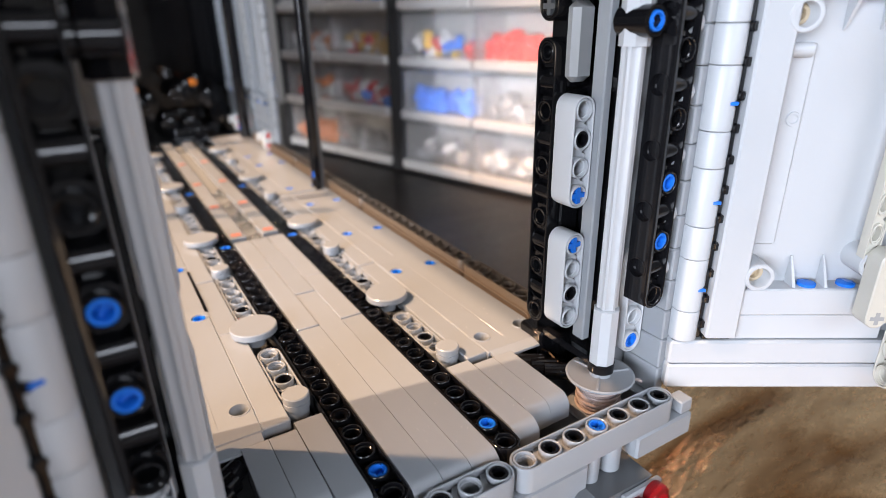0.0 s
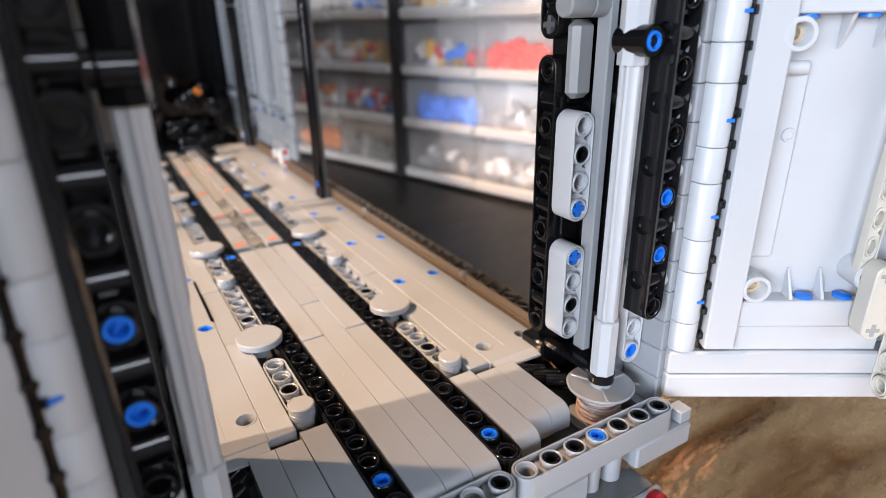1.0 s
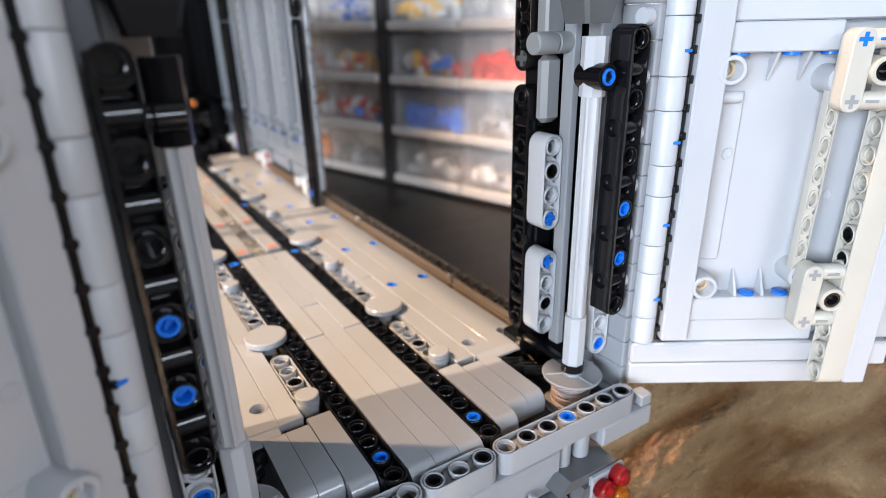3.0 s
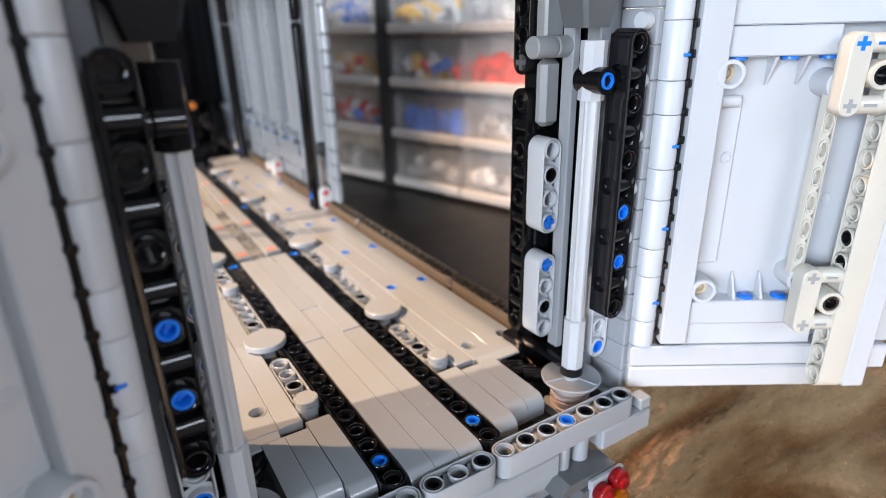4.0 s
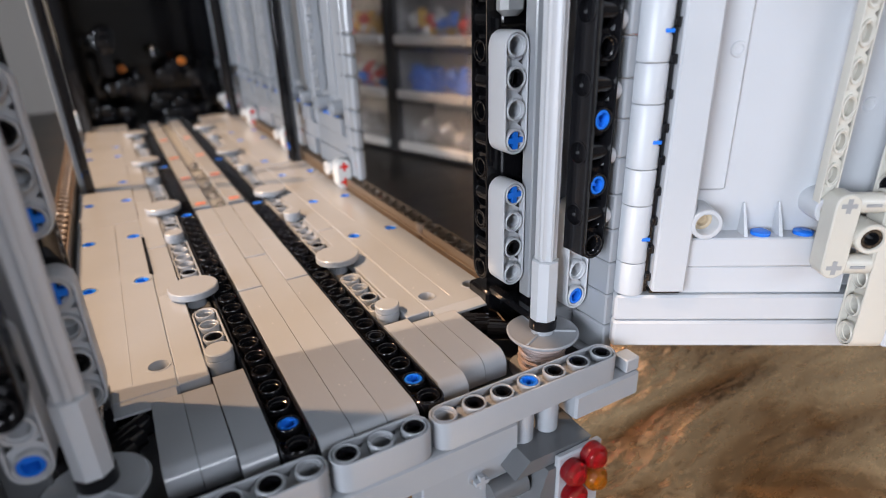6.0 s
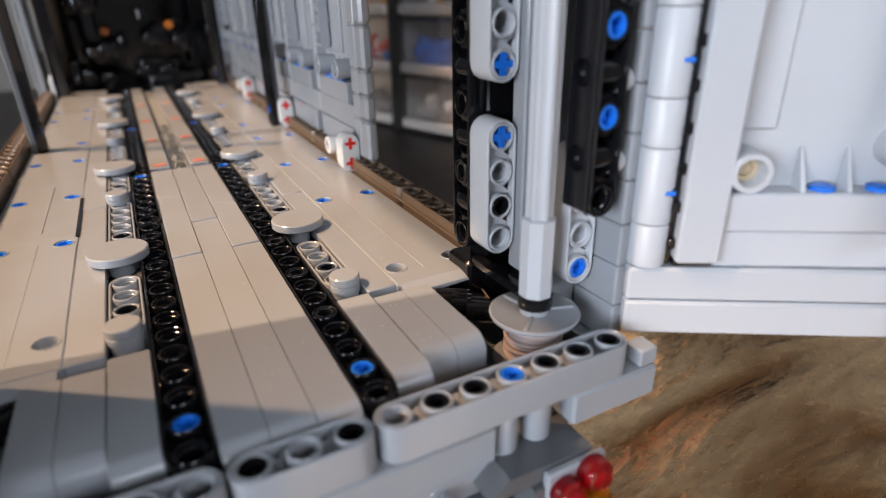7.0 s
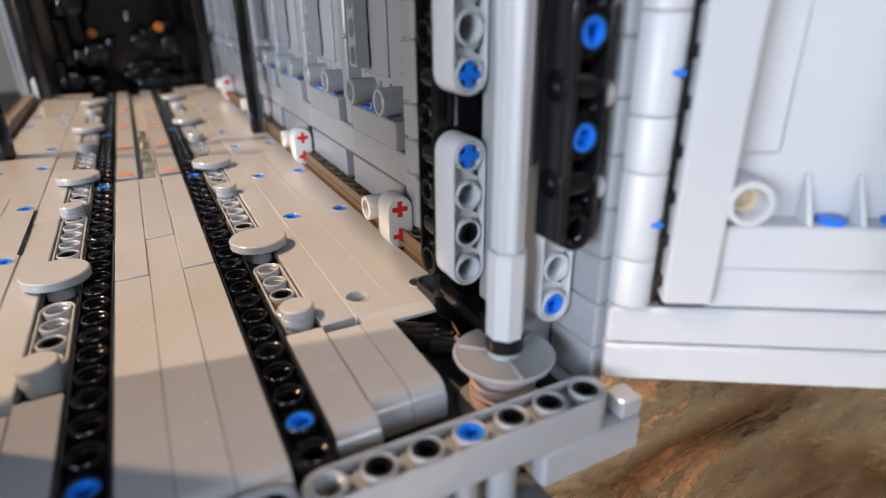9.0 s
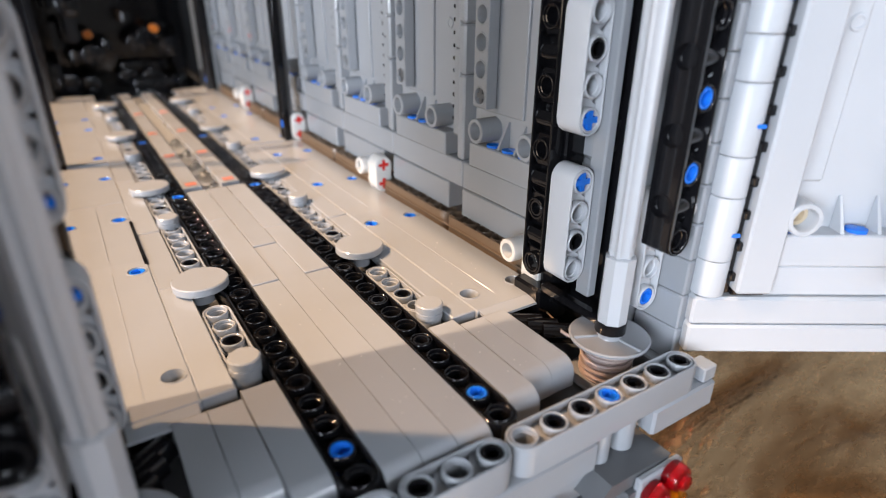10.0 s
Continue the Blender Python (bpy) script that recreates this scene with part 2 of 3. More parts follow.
def pin_geo():
    """The split end of a connector pin, its face at height 0.46."""
    g = Geo()
    g.loft([ring(circle(a, 16), z) for a, z in ((.29, -.1), (.29, .44), (.27, .46), (.21, .46), (.20, .43), (.20, .0))], False, True)
    g.box(-.035, .035, -.27, -.17, .40, .475, .01)
    g.box(-.035, .035, .17, .27, .40, .475, .01)
    g.box(-.05, .05, -.185, .185, .1, .24, .01)
    return g


def axle_geo():
    return Geo().prism(CROSS, .2, .475)


def socket_geo():
    """A pin socket seen from its end: a thick round tube."""
    return Geo().loft([ring(circle(a, 20), z) for a, z in ((.5, -1.0), (.5, .46), (.47, .5), (.36, .5), (.33, .44), (.33, -.9))], True, True)


def beam_piece(n, holes, material, parent, m, pins="", flip=False, name="beam", deep=0.75):
    """A beam with its pins: b blue, k black, x blue axle."""
    ob = piece(name, ("beam", n, holes, deep), lambda: Geo().beam(n, holes, deep), material, parent, m, flip)
    for i, k in enumerate(pins):
        where = m @ Matrix.Translation((i, 0, 0)) @ T(0, 0, 0, 0, 0, 37 * (i % 5))
        if k in "bk":
            piece("pin", "pin", pin_geo, BLUE if k == "b" else BLACK, parent, where, flip)
        elif k == "x":
            piece("axle_end", "axle", axle_geo, BLUE, parent, m @ Matrix.Translation((i, 0, 0)), flip)
    return ob


# ---- room and table ----
def room():
    m = 1 / U
    x0, x1, y0, y1, z0, z1 = -1.7 * m, 2.3 * m, -1.75 * m, 2.7 * m, -0.83 * m, 2.6 * m
    w = 0.12 * m
    part("floor", Geo().box(x0 - w, x1 + w, y0 - w, y1 + w, z0 - w, z0, 1), WALLP, kind="structure")
    part("ceiling", Geo().box(x0 - w, x1 + w, y0 - w, y1 + w, z1, z1 + w, 1), CEIL, kind="structure")
    part("wall_east", Geo().box(x1, x1 + w, y0, y1, z0 + .3, z1 - .3, 1), WALLP, kind="structure")
    part("wall_north", Geo().box(x0, x1, y1, y1 + w, z0 + .3, z1 - .3, 1), WALLP, kind="structure")
    # west wall with the sun's window and an opening added for the fill lamp, south wall with the window behind the
    # camera
    g = Geo()
    a, b, c, d = -1.0 * m, 1.7 * m, 1.9 * m, 2.4 * m
    e, f, h, k = -1.28 * m, -.3 * m, -.02 * m, .8 * m
    for q in ((x0 - w, x0, y0, a, k, z1 - .3), (x0 - w, x0, b, y1, c, z1 - .3), (x0 - w, x0, f, -.05 * m, z0 + .3, c), (x0 - w, x0, .79 * m, y1, z0 + .3, c), (x0 - w, x0, -.05 * m, .79 * m, z0 + .3, -.02 * m), (x0 - w, x0, -.05 * m, .79 * m, .62 * m, c), (x0 - w, x0, a, b, d, z1 - .3),
              (x0 - w, x0, y0, f, z0 + .3, h), (x0 - w, x0, y0, e, h, k), (x0 - w, x0, a, f, k, c)):
        g.box(*q, .5)
    part("wall_west", g, WALLP, kind="structure")
    g = Geo()
    a, b, c, d = -0.55 * m, 0.85 * m, 0.52 * m, 1.18 * m
    for q in ((x0, a, y0 - w, y0, z0 + .3, z1 - .3), (b, x1, y0 - w, y0, z0 + .3, z1 - .3), (a, b, y0 - w, y0, z0 + .3, c), (a, b, y0 - w, y0, d, z1 - .3)):
        g.box(*q, .5)
    part("wall_south", g, WALLP, kind="structure")
    table = thing("work_table", "black-brown glossy work table under the toy trailer", "table")
    part("tabletop", Geo().box(-75, 95, -80, 150, TABLE - 4, TABLE, .3), TABLETOP, table)
    for x in (-70, 90):
        for y in (-75, 145):
            part("leg", Geo().box(x - 3, x + 3, y - 3, y + 3, z0 + .05, TABLE - 4, .3), FRAME, table)


room()
# added sheet: carries the table's warm lit area as a bronze colour
sheet = thing("warm_glow_sheet", "added bronze-coloured sheet standing in for warm light on the table", "metal sheet")
part("sheet", Geo().box(-3, 92, -60, 9.5, TABLE, TABLE + .12, .04), GLOW_BRONZE, sheet)

# ---- drawer cabinets behind the trailer ----
CAB = Matrix.Translation((25.1, 81.5, TABLE)) @ Euler((0, 0, math.atan2(-.955, .296))).to_matrix().to_4x4()
# in the cabinet's space: x along its front, y away from the viewer, z up


def brick_geo(k):
    r, h = (.55, .9, 1.2, .75)[k], (.5, .55, .9, 1.0)[k]
    g = Geo().box(-r, r, -h, h, -.55, .55, .12)
    for i in range(int(r * 2)):
        g.lathe([(.28, .55), (.28, .72)], 8, -r + .5 + i, 0, False, True)
    return g


def contents(drawer, mat, count, x0, x1, z0, rnd):
    for _ in range(count):
        k = rnd.randrange(4)
        m = CAB @ T(rnd.uniform(x0 + 1.5, x1 - 1.5), rnd.uniform(1.9, 3.6), z0 + rnd.uniform(.9, 3.2), rnd.uniform(0, 360), rnd.uniform(0, 360), rnd.uniform(0, 360))
        piece("toy_brick", ("toy", k), lambda: brick_geo(k), mat, drawer, m)


def cabinet(u0, cols, rows, fills, seed):
    rnd = random.Random(seed)
    wide, high = 13.4, 7.45
    cab = thing("drawer_cabinet", "black storage cabinet of clear drawers holding toy bricks", "cabinet", "drawer cabinets on the table")
    u1 = u0 + cols * wide
    for x in (u0 - 1.15, u1):
        part("side_panel", Geo().box(x, x + 1.15, 0, 9, 0, rows * high + 2, .15).turn(CAB), FRAME, cab)
    part("back_panel", Geo().box(u0, u1, 7.5, 8, .05, rows * high + 1, .15).turn(CAB), WHITE, cab, "white back panel")
    part("top_panel", Geo().box(u0, u1, 0, 9, rows * high + 1, rows * high + 2, .1).turn(CAB), FRAME, cab)
    part("base", Geo().box(u0, u1, .4, 9, 0, .8, .1).turn(CAB), FRAME, cab)
    for j in range(rows):
        z = .8 + j * high
        if j:
            part("shelf", Geo().box(u0, u1, .3, 7.4, z - .35, z - .1, .05).turn(CAB), LIP, cab)
        for i in range(cols):
            x = u0 + i * wide
            d = part("drawer", Geo().box(x + .2, x + wide - .2, .5, .8, z + 1.15, z + high - .7, .1).box(x + .2, x + .5, .8, 7, z + .4, z + high - .9, .08)
                     .box(x + wide - .5, x + wide - .2, .8, 7, z + .4, z + high - .9, .08).box(x + .2, x + wide - .2, .8, 7, z + .05, z + .35, .08).turn(CAB), FROST, cab, "clear plastic drawer")
            d.visible_shadow = False
            lip = part("drawer_lip", Geo().box(x + .15, x + wide - .15, -.45, .48, z - .15, z + 1.15, .2).turn(CAB), LIP, d, "white label lip")
            fill = fills.get((i, j), ())
            if fill:
                for mat, count in fill:
                    contents(d, mat, count, x, x + wide, z + .5, rnd)
    return cab


cabinet(17.4, 3, 4, {(0, 0): ((WHITE, 5), (MIDG, 8)), (0, 1): ((BLUE, 60),), (0, 2): ((WHITE, 6), (YELLOW, 4), (RED, 6), (BLUE, 3)), (0, 3): ((YELLOW, 14), (WHITE, 14)),
                    (1, 0): ((WHITE, 12), (MIDG, 9)), (1, 1): ((MIDG, 16),), (1, 2): ((RED, 30),), (1, 3): ((WHITE, 14),), (2, 0): ((WHITE, 14),), (2, 2): ((RED, 20),)}, 3)
cabinet(-11.9, 2, 4, {(1, 0): ((DARK, 16), (MIDG, 6)), (1, 1): ((RED, 34), (WHITE, 24), (BLUE, 3)), (1, 2): ((YELLOW, 24), (WHITE, 24), (RED, 6)), (1, 3): ((WHITE, 22), (BLUE, 14)),
                      (0, 0): ((ORANGE, 44), (DARK, 6)), (0, 1): ((ORANGE, 30), (RED, 14), (WHITE, 26)), (0, 2): ((WHITE, 30), (ORANGE, 14)), (0, 3): ((WHITE, 26),)}, 5)

# ---- trailer deck ----
deck = thing("trailer_deck", "grey toy trailer deck of plates with two black beam strips", "toy trailer")
FAR = 56


def strip(x, breaks, pins):
    for a, b in zip(breaks, breaks[1:]):
        n = b - a
        beam_piece(n, None, BLACK, deck, T(x, a, -.49, 0, 0, 90), "".join(pins.get(a + i, "." if (a + i) % 3 else "k") for i in range(n)))


strip(0, (-1, 14, 21, 34, 45, FAR), {0: "b", 21: "b", -1: ".", 34: "b"})
strip(-4, (-1, 14, 21, 34, 45, FAR), {0: "b", 21: "b", -1: ".", 34: "b"})


def tile(x0, x1, y0, y1, z=0.0, thick=.42, material=None, nose=False, name="tile"):
    """A smooth plate; a nose rounds its near end down."""
    e = .009
    g = Geo()
    if nose:
        prof = [(y1 - e, z - thick), (y1 - e, z - .03), (y1 - e - .03, z)]
        prof += [(y0 + .5 - .5 * math.sin(a), z - .5 + .5 * math.cos(a)) for a in [k * math.pi / 2 / 8 for k in range(9)]] + [(y0, z - 1.0), (y0 + .3, z - 1.0)]
        c = .035
        g.loft([[(x, y, zz) for y, zz in prof] for x in (x0 + e, x1 - e)][::-1])
    else:
        g.box(x0 + e, x1 - e, y0 + e, y1 - e, z - thick, z, .025)
    return part(name, g, material or GREY, deck)


# middle plates
for x, ys in ((-3, (-1.45, 9.2, 16.5, 21.3)), (-2, (-1.45, 12.6, 21.3)), (-1, (-1.45, 9.2, 14.4, 21.3))):
    for k, (a, b) in enumerate(zip(ys, ys[1:])):
        tile(x - .5, x + .5, a, b, .0 if k == 0 else .05, nose=k == 0)
for x in (-3, -1):
    for a, b in ((22.3, 29), (29, 36), (36, 44), (44, FAR)):
        tile(x - .5, x + .5, a, b, -.05)
        part("tile", Geo().box(x - .3, x + .3, a + .3, a + .8, -.04, .0, .02), FADED, deck, "small faded red tile")
part("channel", Geo().box(-2.5, -1.5, 21.4, FAR, -1.2, -.42, .05), MIDG, deck, "grey recessed channel")
part("slot", Geo().box(-1.75, -1.45, 20.2, 21.2, -.1, .03, .02), BLACK, deck, "dark slot between plates")
for k, y in enumerate((21.7, 24.2, 26.5, 29.5, 33)):
    part("clear_stud", Geo().lathe([(.28, -.6), (.28, -.05), (.24, .12), (.12, .2)], 14, -2 + .08 * (k % 2), y), CLEAR, deck, "clear plastic stud")
    part("clear_bar", Geo().box(-2.3, -1.7, y + .4, y + 1.4, -.6, -.3, .08), CLEAR, deck, "clear plastic bar")

# plates, hole beams, knobs and round tiles beside the strips, on both sides
for side, (x, s, off) in enumerate(((1, 1, 0.0), (-5, -1, 0.2))):
    flip = s < 0
    y = 4.9 + off
    lengths = ((4.0, 4), (10.5, 6), (17.7, 4), (23.4, 5), (30.5, 5), (36.5, 5), (43.5, 5))
    for y0, n in lengths:
        beam_piece(n, None, GREY, deck, T(1, y0 + off + 1.0, -.55, 0, 0, 90), "".join("k" if i % 4 == 1 else "." for i in range(n)), flip)
    part("plate", Geo().box(.52, 1.48, 3.5, FAR, -1.4, -1.06, .03), DARK, deck, flip=flip)
    for k, y0 in enumerate((4.25, 17.0, 29.6, 42.6)):
        g = Geo().lathe([(.42, -.5), (.42, -.12), (.47, -.1), (.47, .1), (.44, .12), (.47, .14), (.47, .36), (.43, .4)], 20, 1.05, y0 + off)
        part("knob", g, GREY, deck, "round light grey knob", flip)
    for k, y0 in enumerate((9.85, 22.2, 35.5, 48)):
        g = Geo().lathe([(.4, -.5), (.4, .1), (.96, .1), (.98, .13), (.98, .36), (.94, .4)], 28, 1.1, y0 + off)
        g.box(1.0, 2.0, y0 + off - .3, y0 + off + .3, -.1, .12, .03)
        part("round_tile", g, GREY, deck, "smooth round two-by-two tile", flip)
    ys = (3.5, 9.6, 14.2, 21.5, 29.4, 36, 44, FAR) if not flip else (3.6, 10.7, 16.6, 25.2, 29.4, 36, 44, FAR)
    for k, (a, b) in enumerate(zip(ys, ys[1:])):
        part("tile", Geo().box(1.52, 2.46, a + .02, b - .02, -.42, -.02 * (k % 2), .035), GREY, deck, flip=flip)
    # wide panels with a hole at each corner
    spans = (((3.45, 13.75, (4.55,), (12.4,)), (13.79, 24.0, (), (19.1,)), (24.04, 29.3, (), (26.1,)), (29.75, 42.4, (), (31, 40)), (42.44, FAR, (), (44,))) if not flip
             else ((3.6, 13.6, (5.05,), (12.7,)), (13.64, 21.5, (), (18.9,)), (21.54, 29.1, (), (26.1,)), (29.75, 42.4, (), (31, 40)), (42.44, FAR, (), (44,))))
    for k, (y0, y1, open_rows, pin_rows) in enumerate(spans):
        xs = (2.9, 4.95)
        g = Geo().sheet(2.5, 5.45, y0, y1, .02 - .015 * (k % 2), .5, {yy: xs for yy in open_rows + pin_rows})
        part("panel", g, GREY, deck, "smooth wide panel with corner holes", flip)
        if k < 2:
            part("panel_rib", Geo().box(3.72, 3.76, y0 + .7, y1 - .7, .0, .03, .008), GREY, deck, flip=flip)
        for yy in pin_rows:
            for xx in xs:
                piece("pin", "pin", pin_geo, BLUE, deck, T(xx, yy, -.45), flip)
    if flip:
        part("slot", Geo().box(2.42, 2.56, 13.2, 18.4, -.3, .036, .01), BLACK, deck, "dark slot between plates", flip)
    # curled lip at the near end of the wide panel
    prof = [(3.5, .02), (3.2, -.02), (2.98, -.1), (2.96, -.18), (3.2, -.14), (3.5, -.12)]
    part("panel_lip", Geo().loft([[(xx, yy, zz) for yy, zz in prof] for xx in (5.4, 2.55)]), GREY, deck, flip=flip)
    # near plates
    part("tile", Geo().loft([[(xx, yy, zz) for yy, zz in [(3.45, -.9), (3.45, -.03), (3.42, 0)] + [(-.95 + .5 - .5 * math.sin(a), -.5 + .5 * math.cos(a)) for a in [q * math.pi / 16 for q in range(9)]] + [(-.95, -.9)]] for xx in (1.48, .52)]), GREY, deck, flip=flip)
    for xa, xb, ya in ((1.52, 2.42, -.42), (2.44, 3.3, -.4)):
        prof = [(3.1, -.9), (3.1, -.03), (3.06, 0)] + [(ya + .5 - .5 * math.sin(a), -.5 + .5 * math.cos(a)) for a in [q * math.pi / 16 for q in range(9)]] + [(ya, -.9)]
        part("tile", Geo().loft([[(xx, yy, zz) for yy, zz in prof] for xx in (xb, xa)]), GREY, deck, flip=flip)
    # side of the deck, and the black pit in which the winch stands
    part("deck_side", Geo().box(5.5, 6.55, 3.4, FAR, -2, -.52, .05), DARK, deck, flip=flip)
    g = Geo().box(3.3, 7.4, -1.5, 3.4, -2.0, -1.75, .05).box(4.6, 7.3, 3.0, 3.4, -1.8, -.2, .05)
    part("pit_floor", g, BLACK, deck, flip=flip)
    for k in range(3):
        part("clip", Geo().lathe([(.35, -.5), (.35, .5)], 14).turn(T(3.9 + .25 * k, 2.5 - .5 * k, -.45, 90, 0, 55)), BLACK, deck, flip=flip)
    part("axle", Geo().prism(CROSS, -.2, .2).turn(T(3.3, -1.2, -1.25, 0, 90, 0)), BLUE, deck, flip=flip)

part("underside", Geo().box(-9.6, 5.6, -1.4, FAR, -3.0, -1.45, .05), DARK, deck)

# rear beams
rear = [(7, 0, ".kkbkkk"), (3, -3, "k.k"), (7, -10, "kkkbkk.")]
for n, x0, pins in rear:
    beam_piece(n, None, GREY, deck, T(x0, -2, -.49), pins)
part("rear_beam", Geo().box(-6.3, 2.3, -2.48, -1.5, -2.0, -1.0, .06), GREY, deck)
for flip in (False, True):
    part("rear_block", Geo().box(4.6, 7.45, -2.48, -1.5, -1.98, -1.02, .08).box(6.6, 7.45, -1.5, 2.0, -1.98, -1.02, .06), GREY, deck, flip=flip)
    part("corner_post", Geo().box(6.85, 7.44, -2.4, -1.78, -1.0, -.48, .04), GREY, deck, flip=flip)
    for x in (2.75, 3.75):
        part("stud", Geo().lathe([(.36, -2.1), (.4, -2.05), (.4, -.98)], 16, x, -2.0), GREY, deck, flip=flip)
    part("rear_plate", Geo().box(-1.0, 2.6, -2.3, -1.5, -4.6, -2.0, .06), GREY, deck, flip=flip)
    piece("axle_socket", "socket", socket_geo, GREY, deck, T(.9, -1.93, -2.6, 90, 0, 0) @ Matrix.Scale(.75, 4), flip)
    part("axle_end", Geo().prism([(a * .8, b * .8) for a, b in CROSS], 0, .2).turn(T(.9, -2.4, -2.6, 90, 0, 0)), GREY, deck, flip=flip)

    # tail lamps on their bracket
    tail = thing("tail_light", "grey bracket with clear red and orange round lamps", "tail light", "tail lights of the trailer")
    part("bracket", Geo().loft([[(x, y, z) for x, z in ((1.75, -2.55), (4.3, -2.55), (4.75, -2.15), (2.3, -2.05))] for y in (-1.6, -3.1)]).loft([[(x, y, z) for x, z in ((2.2, -4.6), (3.2, -4.6), (3.5, -2.6), (2.9, -2.6))] for y in (-1.9, -3.25)]).loft([[(x + .36 * 0, -2.45 + .42 * math.cos(a), -3.35 + .42 * math.sin(a)) for a in [j * math.pi / 7 for j in range(14)]] for x in (1.2, 2.5)]), DARK, tail, "dark grey bracket", flip)
    part("backplate", Geo().box(3.2, 5.0, -3.35, -3.1, -4.8, -2.2, .06), GREY, tail, flip=flip)
    for x, z, mat, lab in ((3.65, -2.75, TRED, "clear red lamp"), (4.45, -2.45, TRED, "clear red lamp"), (4.55, -3.4, TORANGE, "clear orange lamp"), (3.75, -3.75, TRED, "clear red lamp")):
        part("lamp", Geo().lathe([(.40, 0), (.42, .06), (.42, .34), (.38, .42), (.26, .46), (.24, .56), (.18, .6)], 18).turn(T(x, -3.35, z, 90, 0, 0)), mat, tail, lab, flip)

# fine dust on the near plates
rnd = random.Random(21)
g = Geo()
for k in range(45):
    x = rnd.choice((rnd.uniform(-3.4, -.6), rnd.uniform(-3.4, -.6), rnd.uniform(.6, 1.4), rnd.uniform(1.6, 2.3), rnd.uniform(2.6, 5.3)))
    y = rnd.uniform(-.6, 8.8) if x < 0 else rnd.uniform(4.9, 11) if x > 2.45 else rnd.uniform(-.2, 3.0)
    r = rnd.uniform(.008, .016)
    g.lathe([(r, .018 if x > 2.45 else -.002), (r * .8, .03 if x > 2.45 else .012)], 6, x, y, False, True)
tagged(part("dust", g, WHITE), "fine pale dust specks on the deck plates", "dust", kind="stuff")

# front bulkhead in the dark far end, unseen sun-cutting roof, and machinery
bulk = thing("front_bulkhead", "dark bulkhead of black toy parts at the far end", "toy bulkhead")
part("wall_plate", Geo().box(-10.4, 6.4, 66, 67, -1.4, 17.9, .1), BLACK, bulk)
part("deck_plate", Geo().box(-9.4, 5.4, FAR + .05, 66, -.9, -.4, .1), BLACK, bulk)
rnd = random.Random(8)
for k in range(26):
    x, z, y = rnd.uniform(-8.5, 4.5), rnd.uniform(.2, 9), rnd.uniform(58, 65)
    mat = BLACK
    n = rnd.choice((3, 5, 7))
    if k % 2:
        beam_piece(n, None, mat, bulk, T(x, y, z if k > 8 else -.0, 0, rnd.choice((0, 90)), rnd.choice((0, 90))))
    else:
        part("gear", Geo().lathe([(.9, -.3), (1.0, -.25), (1.0, .25), (.9, .3)], 12).turn(T(x, y, z, 90, 0, 0)), mat, bulk)
for x, z in ((-4.6, 5.2), (1.6, 5.6)):
    part("orange_cap", Geo().lathe([(.4, -.3), (.45, -.2), (.45, .2), (.4, .3)], 14).turn(T(x, 61, z, 90, 0, 0)), ORANGE, bulk, "small orange cap")
# added out of view: its height sets how far sun reaches in
roof = thing("sun_block_roof", "unseen black roof added over the deck to cut the sun", "toy roof")
part("roof_plate", Geo().box(-10.6, 6.6, 1.5, 67, 21.0, 22.0, .1), BLACK, roof)
for x in (-7, 3):
    part("roof_beam", Geo().box(x - .5, x + .5, 5, 66, 20, 20.98, .1), BLACK, roof)

